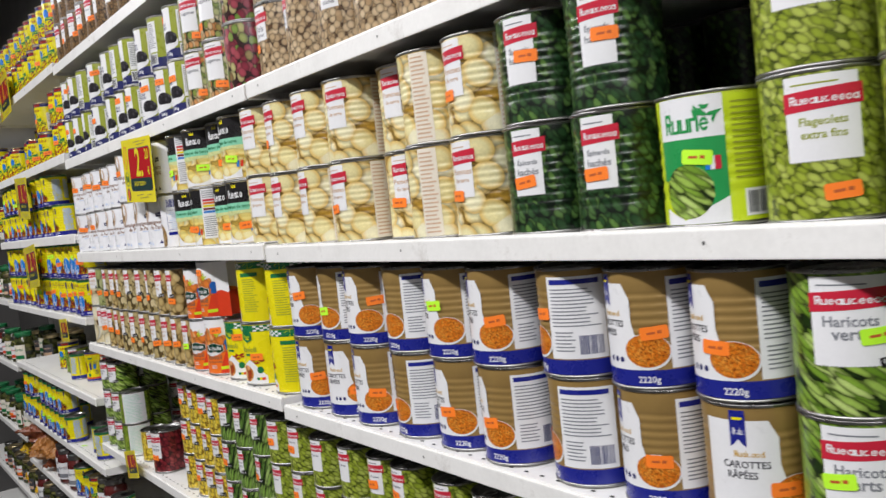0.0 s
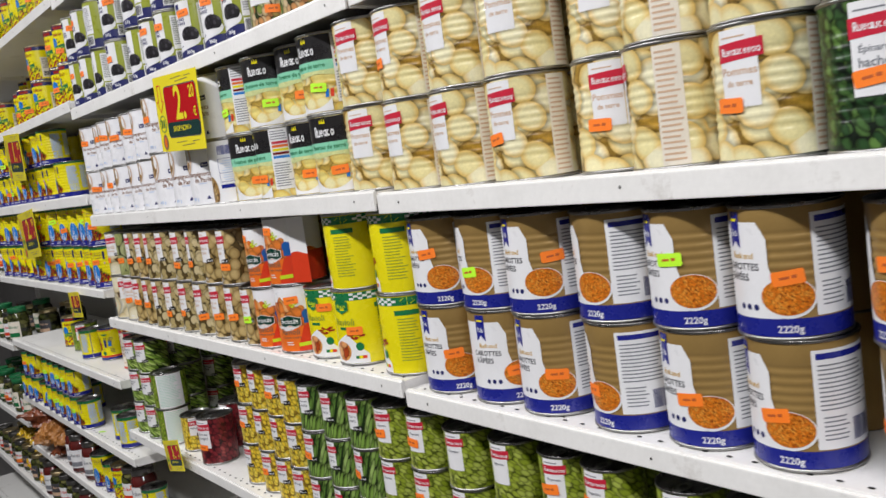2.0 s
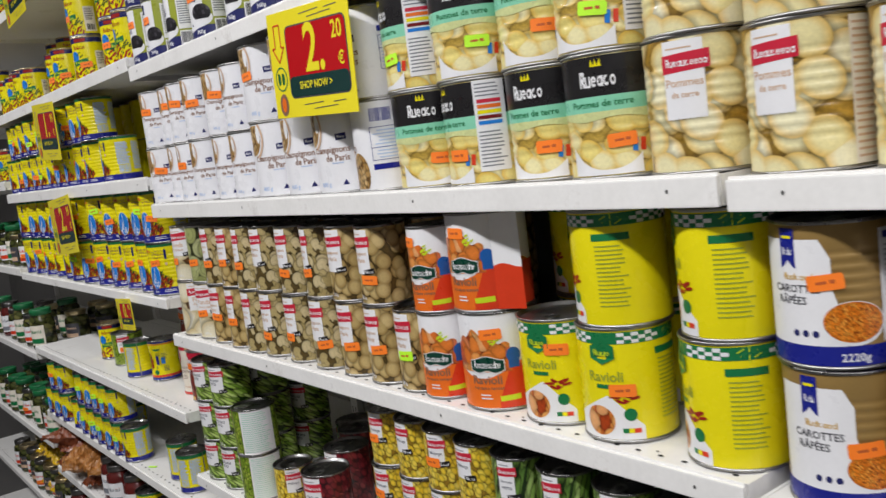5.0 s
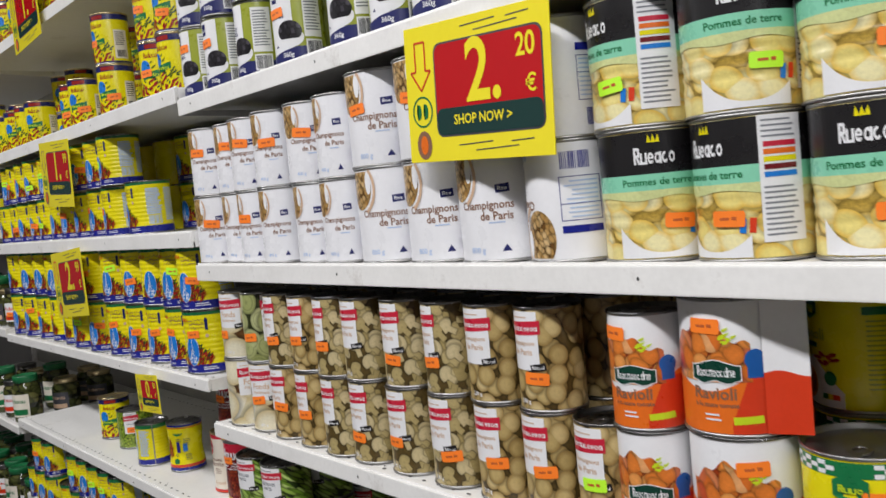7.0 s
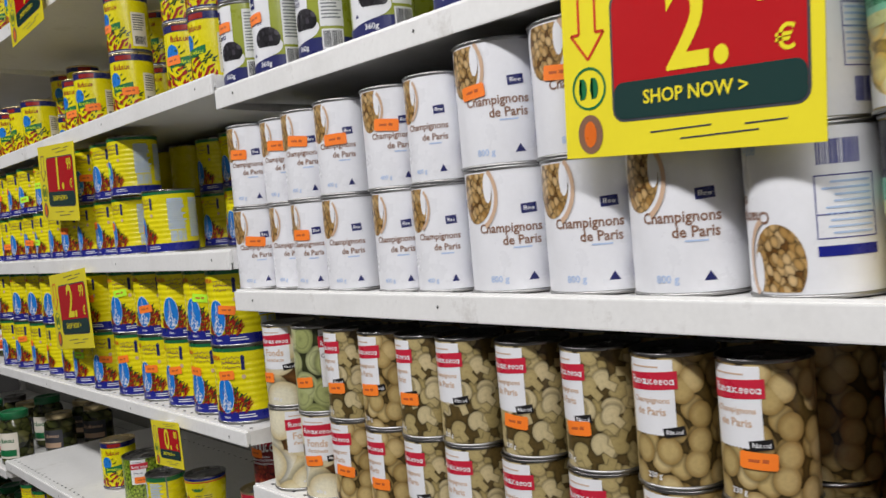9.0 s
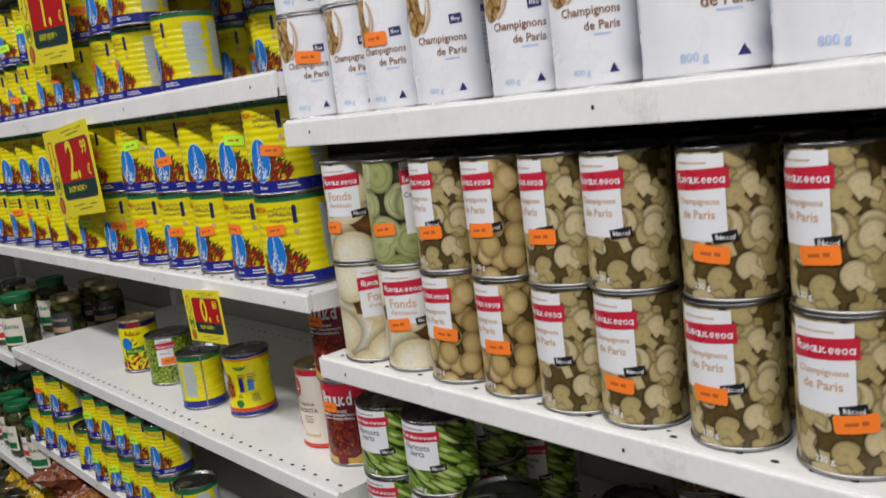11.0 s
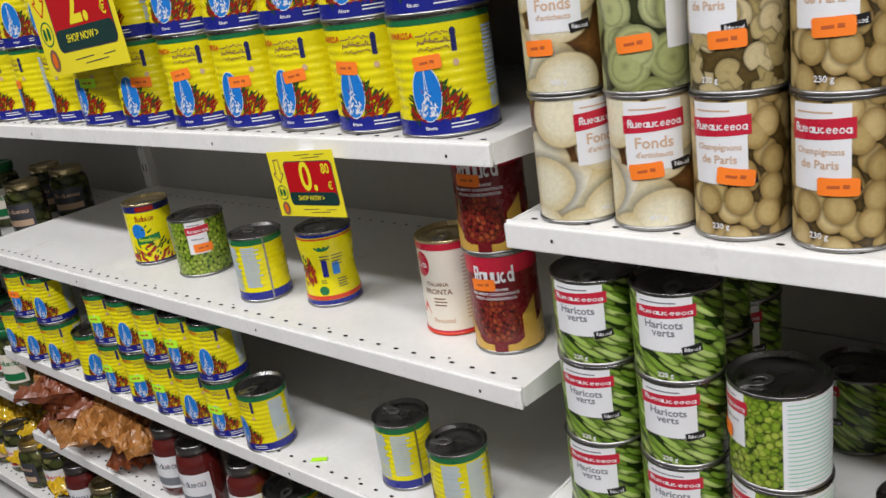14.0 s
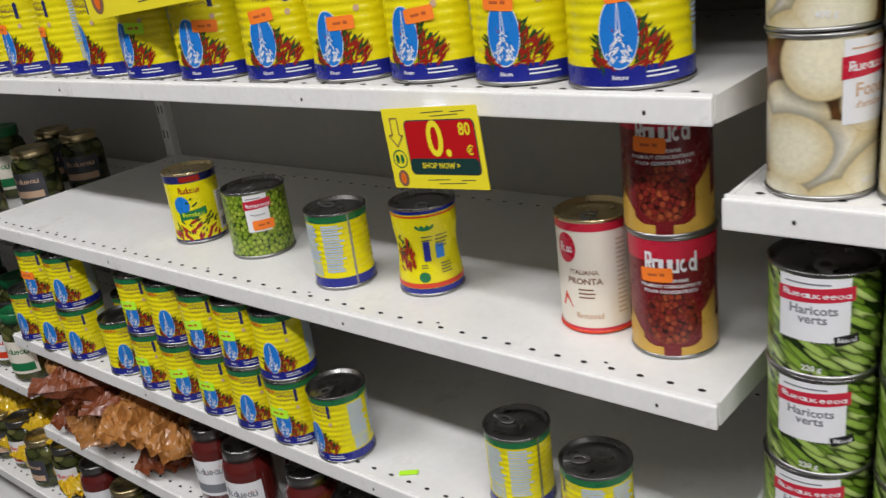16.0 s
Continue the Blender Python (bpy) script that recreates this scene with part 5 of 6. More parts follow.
# second rows, of which the lids show; third rows added to darken the gaps
for y in (0.83, 0.94, 1.05, 1.16, 1.27, 1.37):
    behind("potato", "potato", "steel", *BIG, 0.772 + j(0.01), y, zp)
    behind("potato", "potato", "steel", *BIG, 0.772 + j(0.01), y, zp + 0.118)
    behind("potato", "potato", "steel", *BIG, 0.882 + j(0.01), y + 0.03, zp)
    behind("potato", "potato", "steel", *BIG, 0.882 + j(0.01), y + 0.03, zp + 0.118)
for y in (1.50, 1.61, 1.72, 1.83):
    behind("black potato", "black", "steel", *BIG, 0.772 + j(0.01), y, zs)
    behind("black potato", "black", "steel", *BIG, 0.772 + j(0.01), y, zs + 0.118)
    behind("black potato", "black", "steel", *BIG, 0.880 + j(0.01), y + 0.02, zs)
    behind("black potato", "black", "steel", *BIG, 0.880 + j(0.01), y + 0.02, zs + 0.118)
for y in (1.95, 2.06, 2.17, 2.28):
    behind("white mushroom", "tin_white", "steel", *BIG, 0.772 + j(0.01), y, zs)
    behind("white mushroom", "tin_white", "steel", *BIG, 0.772 + j(0.01), y, zs + 0.118)
    behind("white mushroom", "tin_white", "steel", *BIG, 0.880 + j(0.01), y + 0.02, zs)
    behind("white mushroom", "tin_white", "steel", *BIG, 0.880 + j(0.01), y + 0.02, zs + 0.118)
# unseen small tins, added to keep light out of the gap above
for i in range(5):
    for x in (0.735, 0.812, 0.890):
        for k in range(2):
            behind("small white mushroom", "tin_white", "steel", *HALF, x + j(0.005), 2.355 + i * 0.078 + j(0.004), zs + k * 0.110)

# ---- ravioli, carrots and mushrooms ----
zs, zp = lv("mushroom", 3), lv("potato", 3)
CARROT = ((0.674, 0.487, 60, 8), (0.674, 0.591, 11, 16), (0.674, 0.696, -43, -40), (0.672, 0.820, 0, 15), (0.676, 0.920, 17, 16), (0.674, 1.020, -18, -11), (0.674, 1.134, 26, 27), (0.676, 1.225, 51, 1), (0.674, 1.326, 39, 30))
for i, (x, y, r0, r1) in enumerate(CARROT):
    put("carrot", x, y, zp, r0, 0.85, *BIG, yellow=0.25, sz=rng.uniform(0.36, 0.5), sa=rng.uniform(-14, 30))
    put("carrot", x + j(0.002), y + 0.003, zp + 0.118, r1, 0.85, *BIG, yellow=0.15, sz=rng.uniform(0.36, 0.62), sa=rng.uniform(-14, 30))
    behind("gold carrot", "gold", "darklid", *BIG, 0.782 + j(0.01), y + 0.02, zp)
    behind("gold carrot", "gold", "darklid", *BIG, 0.782 + j(0.01), y + 0.02, zp + 0.118)
    # third row, added to hide the pale back panel and deepen the shade
    behind("gold carrot", "gold", "darklid", *BIG, 0.892 + j(0.01), y + 0.05, zp)
    behind("gold carrot", "gold", "darklid", *BIG, 0.892 + j(0.01), y + 0.05, zp + 0.118)
for k in range(2):
    for y in (0.285, 0.387):
        put("haricot_big", 0.674, y, zp + k * 0.118, 28, 0.4, *BIG, yellow=1.0)
RZ = zs
for y, r0 in ((1.431, -38), (1.562, 16)):
    put("rav_y", 0.676, y, RZ, r0, 0.7, *BIG, sz=0.46, sa=18)
    put("rav_y", 0.678, y - 0.004, RZ + 0.118, -52 if y > 1.5 else -48, 0.4, *BIG, sz=0.8, sa=-60)
put("rav_y", 0.680, 1.656, RZ, 14, 1.0, *BIG, sz=0.72, sa=22)
put("rav_y", 0.790, 1.60, RZ, 10, 0, *BIG)
put("rav_y", 0.790, 1.60, RZ + 0.118, 10, 0, *BIG)
put("rav_y", 0.790, 1.70, RZ, -40, 0, *BIG)
put("rav_y", 0.790, 1.70, RZ + 0.118, -40, 0, *BIG)
put("rav_o", 0.674, 1.757, RZ, 26, 1.0, *BIG, sz=0.78, sa=10)
put("rav_s", 0.661, 1.845, RZ, 22, 0.0, *HALF)
put("rav_s", 0.661, 1.846, RZ + 0.110, 12, 1.0, *HALF, sz=0.82, sa=-30)
near = put("rav_o", 0.674, 1.759, RZ + 0.118, 8, 1.0, *BIG, sz=0.80, sa=-8)
loose_sheet(near, *BIG)
MUSH = ((0.661, 1.899, "buttons", 0), (0.661, 1.973, "buttons", 1), (0.663, 2.050, "buttons", 1), (0.661, 2.130, "slices", 1), (0.661, 2.214, "slices", 1), (0.659, 2.297, "slices", 1), (0.655, 2.360, "slices", 1), (0.658, 2.434, "buttons", 1), (0.659, 2.510, "slices", 1), (0.661, 2.583, "artheart", 1), (0.657, 2.656, "artbase", 1))
for i, (x, y, kind, two) in enumerate(MUSH):
    low = {"artheart": "artbase", "slices": "slices"}.get(kind, kind)
    low = "buttons" if i == 8 else low
    put(low, x, y, zs, (26 if i == 9 else 70 if i == 10 else 6) + j(12), 0.8, *HALF, sz=rng.uniform(0.30, 0.46), sa=rng.uniform(-16, 18), yellow=1.0 if i == 0 else 0.0)
    if two:
        put(kind, x + j(0.002), y + j(0.002), zs + 0.110, (12 if kind == "artbase" else 4) + j(12), 0.85, *HALF, sz=rng.uniform(0.30, 0.42), sa=rng.uniform(-16, 18))
for i in range(10):
    y = 1.96 + i * 0.077
    # the deepest of these rows is added to darken the shelf interior
    for x in (0.742, 0.818, 0.896):
        behind("mushroom", ("buttons", "slices")[i % 2], "darklid", *HALF, x + j(0.006), y + j(0.006), zs)
        behind("mushroom", ("buttons", "slices")[i % 2], "darklid", *HALF, x + j(0.006), y + j(0.006), zs + 0.110)

# ---- low shelf: beans, peas, maize-yellow mushrooms ----
zs, zp = lv("mushroom", 2), lv("potato", 2)
for x, y, n, rot in ((0.660, 2.653, 3, 18), (0.660, 2.571, 3, 20), (0.752, 2.664, 3, 30), (0.745, 2.582, 3, 12), (0.832, 2.587, 3, 20)):
    for k in range(n):
        put("haricot", x + j(0.0015), y + j(0.0015), zs + k * 0.083, rot + j(4), 0.0, *SQ)
put("peas", 0.660, 2.484, zs, -30, 0.0, 0.083, 0.088)
put("peas", 0.661, 2.485, zs + 0.088, -40, 1.0, 0.083, 0.088, sz=0.5, sa=-20)
put("corn", 0.672, 2.375, zs, 60, 0, *SM)
put("haricot", 0.872, 2.482, zs, -42, 0, *SQ)
put("redbean", 0.664, 2.238, zs, 22, 1.0, 0.083, 0.088, sz=0.45, sa=-8)
put("redbean", 0.746, 2.305, zs, 10, 0, 0.083, 0.088)
put("redbean", 0.818, 2.372, zs, -38, 0, 0.083, 0.088)
for k in range(2):
    put("beans", 0.905, 2.410, zs + k * 0.110, 8, 1.0, *HALF, sz=0.62, sa=-4)
    put("beans", 0.905, 2.325, zs + k * 0.110, 4, 1.0, *HALF)
COLS = [("corn", 0.673, 2.025), ("corn", 0.671, 1.950), ("corn", 0.667, 1.876), ("corn", 0.661, 1.802), ("haricot_up", 0.657, 1.727), ("haricot_up", 0.657, 1.647), ("haricot_up", 0.657, 1.561), ("flageolet", 0.657, 1.481), ("flageolet", 0.657, 1.400), ("flageolet", 0.657, 1.308), ("flageolet", 0.657, 1.214), ("flageolet", 0.657, 1.126), ("flageolet", 0.657, 1.053), ("flageolet", 0.657, 0.946), ("flageolet", 0.657, 0.860)]
for kind, x, y in COLS:
    z = zs if y > 1.385 else zp
    for k in range(3):
        put(kind, x + j(0.002), y + j(0.002), z + k * 0.083, 8 + j(10), 0.45, *SM, sz=0.5, sa=-14)
        behind(kind.split("_")[0], kind, "darklid", *SM, x + 0.078, y + j(0.004), z + k * 0.083)
zl = lv("mushroom", 1)
for i in range(8):
    put(("beans", "chickpea", "salad")[i % 3], 0.672, 1.45 + i * 0.105, zl, 10 + j(15), 0, *(BIG if i % 3 else HALF))

# ---- olives and salads above ----
zs, zp = lv("mushroom", 5), lv("potato", 5)
for i, y in enumerate((1.770, 1.861, 1.969, 2.083, 2.165, 2.252, 2.390, 2.500, 2.605, 2.690)):
    put("olive", 0.657, y, zs, 10 + j(18), 0.7, *HALF, sz=rng.uniform(0.6, 0.8), sa=rng.uniform(-18, 4))
    put("olive", 0.657 + j(0.003), y + j(0.006), zs + 0.110, (6, -62)[i % 3 == 1] + j(12), 0.5, *HALF, sz=0.75)
    behind("olive green", "olive", "steel", *HALF, 0.735, y + 0.045, zs)
    behind("olive green", "olive", "steel", *HALF, 0.735, y + 0.045, zs + 0.110)
    # a further row, added only so that less light reaches the back
    behind("olive green", "olive", "steel", *HALF, 0.835, y + 0.030, zs)
    behind("olive green", "olive", "steel", *HALF, 0.835, y + 0.030, zs + 0.110)
for y in (1.578, 1.680):
    for k in range(2):
        put("mixveg", 0.668, y, zs + k * 0.110, 22 + j(8), 0.8, 0.088, 0.110, sz=0.25)
for k in range(2):
    put("salad", 0.672, 1.470, zs + k * 0.118, -60, 0, *BIG)
for i, y in enumerate((1.330, 1.225, 1.12, 1.015, 0.91, 0.80, 0.69, 0.58)):
    for k in range(2):
        put("chickpea", 0.672, y, zp + k * 0.118, 4 + j(30), 0.5, *BIG, sz=0.4, sa=-20)
zs = lv("mushroom", 6)
for y in (2.67, 2.595, 2.515, 2.424, 2.33, 2.25, 2.141, 2.05, 1.96):
    for k in range(2):
        put("beans", 0.657, y + j(0.003), zs + k * 0.110, 8 + j(10), 0.5, *HALF, sz=0.45)

# ---- harissa bay ----
zh = lv("harissa", 5)
for i, y in enumerate((2.803, 2.902, 3.002, 3.102, 3.200, 3.313, 3.422, 3.524, 3.628, 3.735, 3.838, 3.940)):
    x = (0.669, 0.679, 0.681, 0.679, 0.673, 0.669)[i % 6]
    put("har_l", x, y, zh, (27, 16, 10, 14, 24, 20, 4, -10, -14, 6, 12, 18)[i] + j(3), 0.75, *HL, sz=rng.uniform(0.45, 0.66), sa=rng.uniform(-14, 24), yellow=0.5 if i in (6, 7) else 0.0)
    put("har_l", x + j(0.003), y + j(0.003), zh + 0.112, (24, 20, 34, 28, 26, 2)[i % 6] + j(4), 0.5, *HL, sz=rng.uniform(0.3, 0.66), sa=rng.uniform(-14, 24), yellow=0.3)
zh = lv("harissa", 6)
for i, y in enumerate((3.010, 3.156, 3.245, 3.334, 3.426, 3.518, 3.610, 3.70, 3.79, 3.88, 3.955)):
    put("har_m", 0.668 + j(0.005), y, zh, (8 if i else -20) + j(14), 0.5, *HM, yellow=0.5)
    if 0 < i < 4 or i > 5:
        put("har_m", 0.668 + j(0.005), y - 0.02, zh + 0.102, 8 + j(14), 0.5, *HM, yellow=0.3)
for x, y, n in ((0.800, 2.985, 1), (0.845, 3.075, 2), (0.845, 3.170, 2), (0.935, 3.20, 2), (0.935, 3.11, 2), (0.90, 2.99, 1)):
    for k in range(n):
        put("har_m", x, y, zh + k * 0.102, 10 + j(14), 0.4, *HM)
zh = lv("harissa", 7)
for x, y, n in ((0.657, 2.783, 2), (0.657, 2.866, 2), (0.660, 3.094, 2), (0.657, 3.267, 1), (0.662, 3.345, 1), (0.657, 3.600, 1), (0.657, 3.69, 1), (0.657, 3.79, 1), (0.657, 3.89, 1), (0.76, 2.95, 2), (0.76, 3.19, 2), (0.78, 3.30, 2), (0.78, 3.48, 1), (0.80, 3.58, 1), (0.80, 3.72, 2), (0.80, 3.84, 2)):
    for k in range(n):
        put("pepper", x, y, zh + k * 0.100, 30 + j(35), 0.4, 0.073, 0.100)
zh = lv("harissa", 8)
for i in range(13):
    for k in range(2):
        put("pepper", 0.657, 2.79 + i * 0.095 + j(0.008), zh + k * 0.100, 20 + j(30), 0.3, 0.073, 0.100)
for i in range(12):
    for k in range(2):
        behind("yellow chilli paste", "yellow", "darklid", 0.073, 0.100, 0.945 + j(0.008), 2.80 + i * 0.098 + j(0.006), lv("harissa", 7) + k * 0.100)
        if i > 4:
            behind("yellow harissa", "yellow", "darklid", *HM, 0.850 + j(0.008), 2.80 + i * 0.098 + j(0.006), lv("harissa", 6) + k * 0.102)
# nearly empty shelf
ze = lv("harissa", 4)
put("pepper", 0.717, 3.509, ze, 42, 0, 0.073, 0.100)
put("pea_small", 0.717, 3.374, ze, 34, 1.0, 0.083, 0.088, sz=0.50, sa=26)
put("har_s", 0.685, 3.190, ze, -103, 0, *HS)
put("dented", 0.712, 3.081, ze, 40, 0, 0.073, 0.100)
put("tomato", 0.712, 2.872, ze, 16, 0, 0.073, 0.112)
put("palm", 0.700, 2.789, ze, 22, 1.0, 0.076, 0.112, sz=0.70, sa=-18)
put("palm", 0.698, 2.790, ze + 0.112, 20, 1.0, 0.076, 0.112, sz=0.70, sa=-16)
# small harissa tins on the shelf below
zc = lv("harissa", 3)
for i, (x, y) in enumerate(((0.644, 3.948), (0.642, 3.868), (0.644, 3.783), (0.648, 3.668), (0.645, 3.578), (0.645, 3.504), (0.645, 3.428), (0.645, 3.354), (0.645, 3.280), (0.646, 3.200))):
    put("har_s", x, y, zc, (22, 38, 32, 54, 20, 40, 24, 30, 24, -4)[i], 0.8 if i > 3 else 0.4, *HS, yellow=1.0 if i > 3 else 0.2, sz=0.52, sa=-14)
    if i in (1, 2, 4, 5, 6, 7, 8):
        put("har_s", x + 0.001, y + 0.001, zc + 0.090, 28 + j(10), 0.9, *HS, yellow=1.0 if i > 3 else 0.2, sz=0.52, sa=-12)
for x, y in ((0.715, 3.74), (0.72, 3.60), (0.72, 3.52), (0.72, 3.44)):
    put("har_s", x, y, zc, j(30), 0, *HS)
put("har_s", 0.676, 2.960, zc, -100, 0, *HS)
put("har_s", 0.660, 2.857, zc, -62, 0, *HS)


# ---- price signs ----
def sign(y, z, w, h, euros, cents, lean=0.0, x=0.5975):
    """A glossy yellow card hung from a shelf lip; y, z: its middle."""
    root = thing("price_sign", "glossy yellow and red price card hung from a shelf lip", "price sign", "price signs")
    root.matrix_basis = pose(x, y, z, lean, 0, 0)
    k = w / 0.21
    link("card", boxed(0.0, 0.0012, -w / 2, w / 2, -h / 2, h / 2, bevel=0.0003), M["sign"], root)
    link("clip", boxed(0.0012, 0.0122, -0.012, 0.012, h / 2 - 0.008, h / 2 - 0.001, bevel=0.001), M["white"], root, "clear plastic clip")
    f = Wrap(1, True)

    def ink(name, mat, draw, label="", lay=0.0004):
        bm = f.begin()
        draw(bm, lay)
        link(name, bm, M[mat], root, label)

    def rounded(bm, s0, s1, z0, z1, r, d):
        pts = []
        for cx, cz, a in ((s1 - r, z0 + r, -90), (s1 - r, z1 - r, 0), (s0 + r, z1 - r, 90), (s0 + r, z0 + r, 180)):
            pts += [(cx + r * math.cos(radians(a + q)), cz + r * math.sin(radians(a + q))) for q in (0, 22, 45, 68, 90)]
        f.face(bm, pts, d)
    ink("panel_edge", "ink", lambda bm, d: rounded(bm, -0.058 * k, 0.096 * k, -0.046 * k, 0.050 * k, 0.010 * k, d), "", 0.0003)
    ink("red_panel", "signred", lambda bm, d: rounded(bm, -0.056 * k, 0.094 * k, -0.044 * k, 0.048 * k, 0.009 * k, d), "red price panel", 0.0005)
    ink("green_bar", "signgreen", lambda bm, d: rounded(bm, -0.056 * k, 0.094 * k, -0.044 * k, -0.017 * k, 0.008 * k, d), "dark green bar", 0.0007)
    ink("numeral_print", "sign", lambda bm, d: (f.words(bm, euros + ".", 0.016 * k, 0.014 * k, 0.086 * k, d, 0.85), f.words(bm, cents, 0.074 * k, 0.032 * k, 0.030 * k, d, 0.85), f.words(bm, "€", 0.080 * k, -0.004 * k, 0.022 * k, d)), "yellow numerals", 0.0009)
    ink("slogan", "sign", lambda bm, d: f.words(bm, "SHOP NOW >", 0.012 * k, -0.030 * k, 0.014 * k, d, 0.95), "", 0.0011)

    def arrow(bm, d):
        o = [(-0.088, 0.054), (-0.072, 0.054), (-0.072, 0.024), (-0.064, 0.024), (-0.080, 0.004), (-0.096, 0.024), (-0.088, 0.024)]
        for a, b in zip(o, o[1:] + o[:1]):
            dx, dz = b[0] - a[0], b[1] - a[1]
            ln = math.hypot(dx, dz)
            nx, nz = -dz / ln * 0.0011, dx / ln * 0.0011
            f.face(bm, [((p[0] + e * nx) * k, (p[1] + e * nz) * k) for p, e in ((a, -1), (b, -1), (b, 1), (a, 1))], d)
    ink("arrow", "redorange" if euros == "2" else "brown", arrow, "outlined down arrow")

    def ring(bm, d):
        for i in range(20):
            a0, a1 = math.tau * i / 20, math.tau * (i + 1) / 20
            f.face(bm, [((-0.080 + q * math.cos(a)) * k, (-0.018 + q * math.sin(a)) * k) for a, q in ((a0, 0.0165), (a1, 0.0165), (a1, 0.0145), (a0, 0.0145))][::-1], d)
        for c in (-0.086, -0.075):
            f.strip(bm, (c - 0.003) * k, (c - 0.001) * k, -0.026 * k, -0.010 * k, d)
            f.oval(bm, c * k, -0.018 * k, 0.004 * k, 0.008 * k, d, n=8)
    ink("round_mark", "green", ring, "round green mark")
    ink("brown_mark", "brown", lambda bm, d: f.oval(bm, -0.080 * k, -0.053 * k, 0.012 * k, 0.015 * k, d), "brown oval mark")
    ink("inner_mark", "orange", lambda bm, d: f.oval(bm, -0.080 * k, -0.053 * k, 0.006 * k, 0.010 * k, d), "", 0.0006)

    def dashes(bm, d):
        for s, zz, ln in ((0.01, 0.063, 0.05), (0.035, 0.057, 0.06), (0.065, 0.063, 0.03), (0.0, -0.055, 0.05), (0.03, -0.061, 0.06), (0.065, -0.055, 0.03)):
            f.slab(bm, s * k, zz * k * h / (0.143 * k), ln * k, 0.0011 * k, d, 2)
    ink("dash_print", "ink", dashes)
    return root


sign(1.984, 1.634, 0.212, 0.143, "2", "20", lean=3)
sign(3.346, 1.413, 0.210, 0.146, "2", "99", lean=-4)
sign(3.343, 1.655, 0.205, 0.143, "1", "99", lean=3)
sign(3.430, 2.022, 0.208, 0.143, "1", "99", lean=-3)
sign(2.955, 1.212, 0.106, 0.072, "0", "80", lean=-4)
sign(2.338, 0.897, 0.105, 0.072, "1", "99", lean=-12, x=0.592)


# ---- jars ----
def jar_maker(kind, label, D, H, fill, lid, paper="white", paper2="green"):
    def make():
        r = D / 2
        root = thing("jar", label, "jar", "jars of preserves")
        prof = [(r * 0.55, 0.0), (r * 0.92, 0.001), (r, 0.006), (r, H * 0.70), (r * 0.95, H * 0.78), (r * 0.80, H * 0.84), (r * 0.78, H * 0.88)]
        link("glass_body", lathe(prof, 28, cap_first=True), M[fill], root, smooth=True)
        link("lid", lathe([(r * 0.80, H * 0.86), (r * 0.86, H * 0.862), (r * 0.87, H * 0.985), (r * 0.84, H), (r * 0.70, H * 0.996), (r * 0.68, H * 0.985), (0.0005, H * 0.985)], 28), M[lid], root, smooth=True)
        w = Wrap(r)
        bm = w.begin()
        w.strip(bm, -r * 0.95, r * 0.95, H * 0.14, H * 0.62, L1)
        link("paper_label", bm, M[paper], root)
        bm = w.begin()
        w.strip(bm, -r * 0.8, r * 0.8, H * 0.18, H * 0.30, L2)
        w.marks(bm, 0, H * 0.48, r * 1.4, H * 0.09, L2, 7, 3)
        link("label_print", bm, M[paper2], root)
        return root
    define(kind, make)


jar_maker("jar_pickle", "glass jar of pickles with a green lid", 0.078, 0.135, "gherkin", "greenlid", "cream", "green")
jar_maker("jar_gold", "glass jar of olives with a gold lid", 0.078, 0.105, "gherkin", "goldlid", "ink", "tan")
jar_maker("jar_dark", "glass jar of preserves with a black lid", 0.070, 0.110, "gherkin", "darklid", "white", "redorange")
jar_maker("jar_jam", "glass jar of dark red sauce with white label", 0.072, 0.125, "jam", "darklid", "white", "grey")
zj = lv("far", 3)
for i, (x, y) in enumerate(((0.66, 4.07), (0.77, 4.075), (0.875, 4.09), (0.66, 4.19), (0.78, 4.20), (0.66, 4.31), (0.66, 4.42), (0.66, 4.54), (0.66, 4.66), (0.77, 4.35), (0.77, 4.48), (0.88, 4.2))):
    put(("jar_pickle", "jar_gold", "jar_gold", "jar_dark", "jar_pickle", "jar_pickle", "jar_dark", "jar_jam", "jar_pickle", "jar_gold", "jar_dark", "jar_gold")[i], x, y, zj, 25 + j(30), 0.0)
for lev, kinds, n in ((4, ("jar_dark", "jar_gold", "jar_pickle"), 8), (5, ("pepper", "jar_dark"), 8), (2, ("jar_pickle", "jar_dark", "jar_pickle"), 9), (1, ("jar_dark", "jar_gold"), 9), (6, ("pepper",), 8)):
    for i in range(n):
        for x in (0.66, 0.75):
            put(kinds[(i + (x > 0.7)) % len(kinds)], x + j(0.01), 4.06 + i * 0.092 + j(0.01), lv("far", lev), 25 + j(30), 0.3 if x < 0.7 else 0, 0.078, 0.10)
zj = lv("harissa", 2)
for i, (x, y) in enumerate(((0.66, 3.52), (0.65, 3.43), (0.70, 3.35), (0.655, 3.30))):
    put("jar_jam", x, y, zj, 30 + j(20), 0.5, 0.072, 0.125, sz=0.5)
for i, y in enumerate((3.21, 3.12, 3.03, 2.94, 2.85, 2.77)):
    put(("har_m", "har_s", "pepper", "jar_dark", "jar_jam", "har_s")[i], 0.665, y, zj, 20 + j(20), 0.5, 0.073, 0.1)
zj = lv("harissa", 1)
for i in range(13):
    for x in (0.655, 0.735):
        put(("jar_dark", "jar_dark", "jar_gold", "jar_dark", "jar_jam")[(i * 2 + (x > 0.7)) % 5], x + j(0.006), 2.80 + i * 0.093, zj, 20 + j(30), 0.3, 0.07, 0.1)


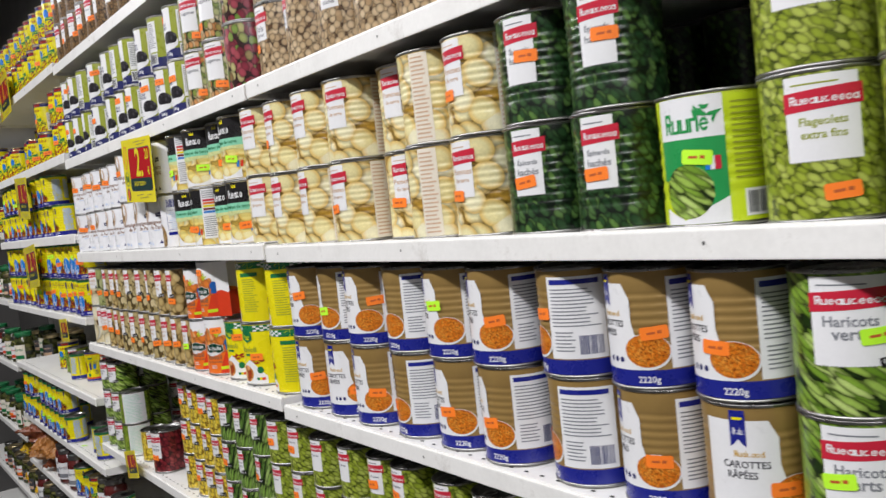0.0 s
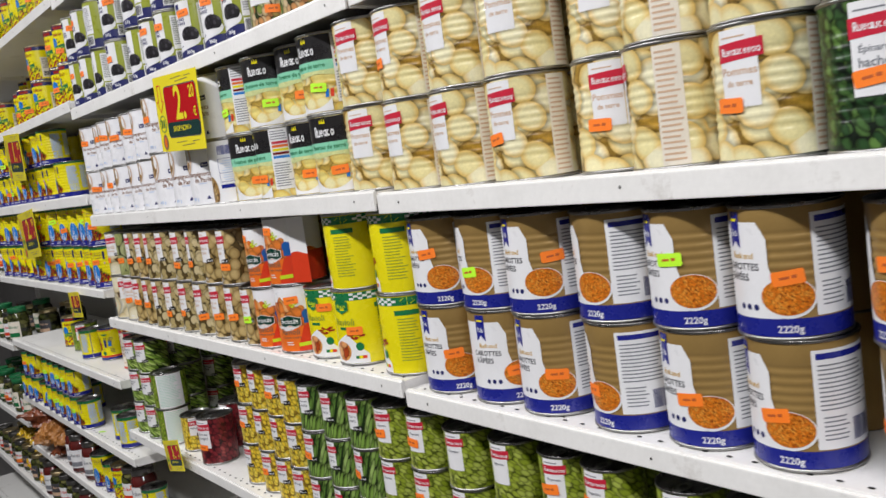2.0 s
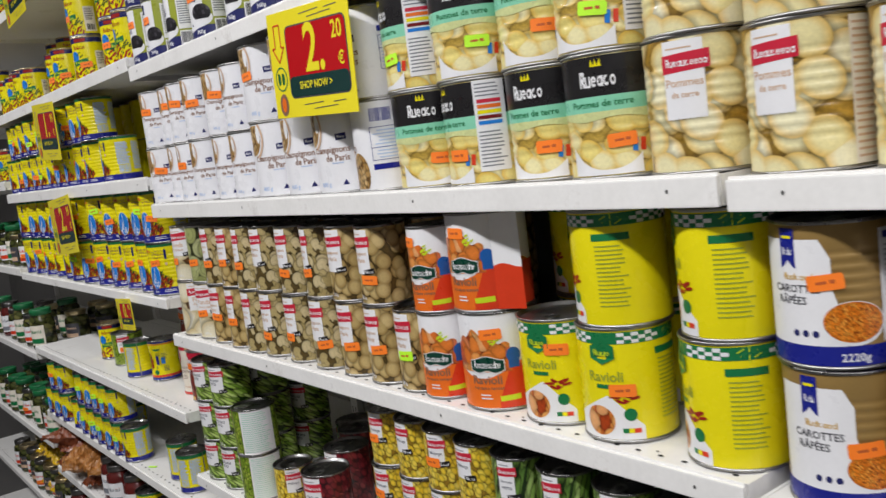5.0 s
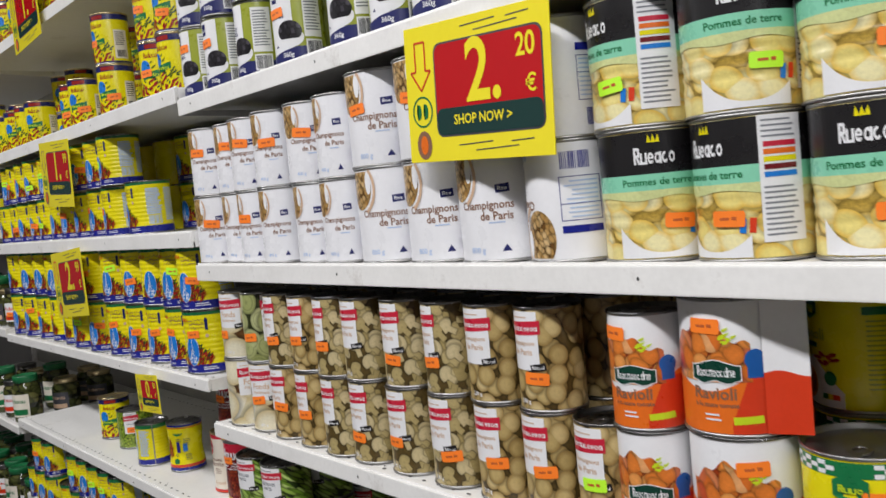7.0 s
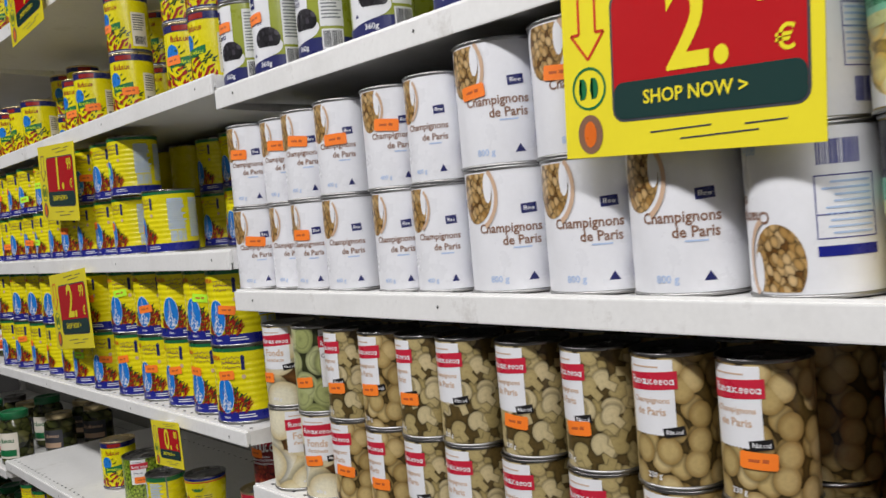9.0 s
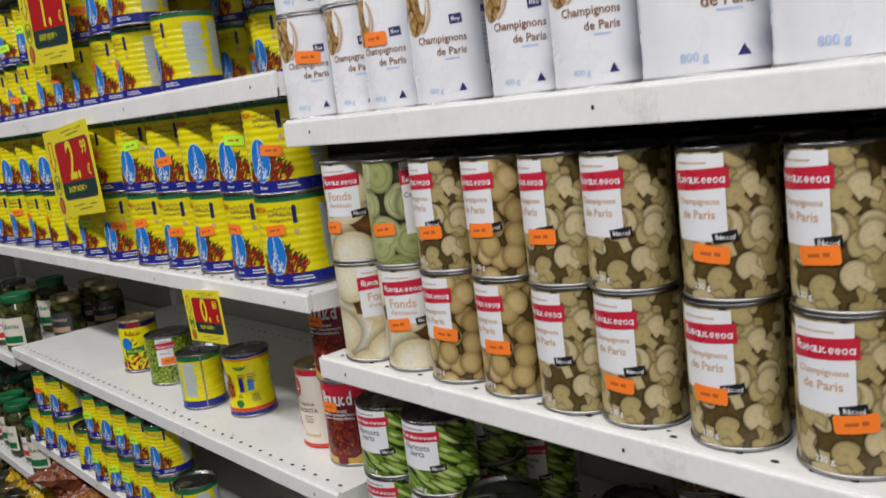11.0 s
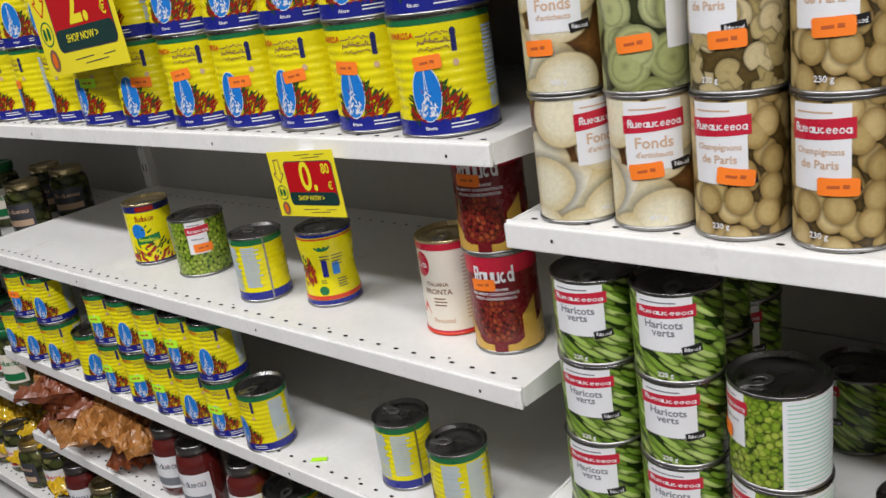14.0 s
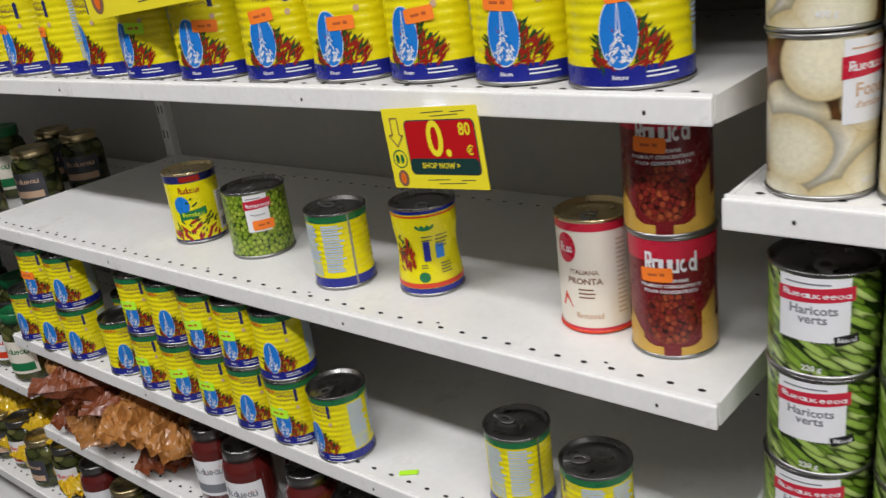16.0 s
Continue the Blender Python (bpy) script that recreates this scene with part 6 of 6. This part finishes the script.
# ---- bags ----
def bag(x, y, z, sx, sy, sz, rot, tilt, mat, seed, label, crimp=True):
    """A crumpled film bag: a pillow with creases, seams pressed flat at its ends."""
    root = thing("food_bag", label, "bag", "crinkled food bags")
    root.matrix_basis = pose(x, y, z, tilt[0], tilt[1], rot)
    bm = bmesh.new()
    nu, nv = 34, 22
    for side in (1, -1):
        g = []
        for i in range(nu + 1):
            u = -1 + 2 * i / nu
            rowv = []
            for q in range(nv + 1):
                v = -1 + 2 * q / nv
                h = max(0.0, (1 - abs(u) ** 3)) ** 0.7 * max(0.0, (1 - v * v)) ** 0.5
                n1 = noise.noise(Vector((u * 2.2 + seed, v * 2.2, side * 3.0)))
                n2 = abs(noise.noise(Vector((u * 3.4 + v * 1.5 + seed, v * 3.2, side * 2.0 + 7))))
                edge = 1 - 0.06 * n1
                rowv.append(bm.verts.new((u * sx / 2 * edge, v * sy / 2 * (1 - 0.12 * abs(u) ** 4 + 0.08 * n1), side * sz / 2 * h * (1.0 + 0.7 * n1 - 1.5 * n2 - 0.45 * abs(noise.noise(Vector((u * 7.5 - v * 3 + seed, v * 6.5, side + 2.0))))) + side * 0.0006)))
            g.append(rowv)
        for a, b in zip(g, g[1:]):
            for k in range(nv):
                fs = (a[k], b[k], b[k + 1], a[k + 1])
                bm.faces.new(fs if side > 0 else fs[::-1])
    bmesh.ops.remove_doubles(bm, verts=bm.verts, dist=0.0013)
    link("film", bm, M[mat], root)
    for e in (-1, 1) if crimp else ():
        bm = bmesh.new()
        for k in range(14):
            y0, y1 = -sy * 0.43 + sy * 0.86 * k / 14, -sy * 0.43 + sy * 0.86 * (k + 1) / 14
            z0, z1 = 0.004 * math.sin(k * 1.7 + seed), 0.004 * math.sin((k + 1) * 1.7 + seed)
            vs = [bm.verts.new(p) for p in ((e * sx * 0.47, y0, z0), (e * sx * 0.56, y0, z0 * 2), (e * sx * 0.56, y1, z1 * 2), (e * sx * 0.47, y1, z1))]
            bm.faces.new(vs if e > 0 else vs[::-1])
        link("crimped_seam", bm, M[mat], root)
    return root


zb = lv("harissa", 2)
BAGTXT = "crinkled brown plastic bag of dried food lying on a shelf"
for i, (x, y, dz, rot, tx, ty, mt) in enumerate(((0.70, 3.93, 0.035, 20, 4, -6, "brownbag"), (0.68, 3.80, 0.040, -15, 8, 6, "goldbag"), (0.70, 3.68, 0.036, 30, -6, -8, "brownbag"), (0.67, 3.88, 0.088, 60, 14, 4, "brownbag"), (0.68, 3.74, 0.085, -40, -10, 10, "brownbag"), (0.69, 3.63, 0.070, 10, 18, 8, "goldbag"), (0.80, 3.80, 0.05, 5, 0, 0, "goldbag"), (0.655, 3.95, 0.115, 70, 0, 14, "goldbag"), (0.67, 3.70, 0.105, 25, 10, -12, "goldbag"), (0.65, 3.84, 0.120, -30, -12, 8, "brownbag"))):
    bag(x, y, zb + dz, 0.17, 0.05 if i == 7 else 0.11, 0.045 if i == 7 else 0.06, rot, (tx, ty), mt, 3.1 * i, BAGTXT if mt == "brownbag" else "crinkled amber plastic bag of dried food on a shelf")
zb = lv("far", 1)
for i in range(10):
    bag(0.68 + (i % 2) * 0.03, 4.06 + (i // 2) * 0.13, zb + 0.035 + (i % 2) * 0.055, 0.14, 0.10, 0.065, 70 + (i * 37) % 40, (5, -6 + i), "yellowbag", 7.7 * i, "glossy yellow plastic bag of pasta lying on a shelf")

# a fallen sticker on the shelf
scrap = tagged(link("paper_scrap", boxed(0.0, 0.008, 0.0, 0.022, 0.0, 0.0006), M["price_y"]), "torn fluorescent yellow sticker lying on a shelf", "paper scrap")
scrap.location = (0.645, 3.085, lv("harissa", 3))
scrap.rotation_euler = (0, 0, radians(35))

# spilled red powder on the shelf of the sauce jars
bm, rg = bmesh.new(), random.Random(4)
for i in range(60):
    a, d0, k = rg.uniform(0, math.tau), 0.030 * rg.random() ** 0.8, rg.uniform(0.0008, 0.0030)
    disc(bm, d0 * math.cos(a) * 0.7, d0 * math.sin(a), 0.0004 + i * 3e-6, k, k, 6)
spill = tagged(link("spilled_spice", bm, M["chilli"]), "spilled red spice powder on a white shelf", "spill", "", "stuff")
spill.location = (0.645, 3.375, lv("harissa", 2))
build_behind()
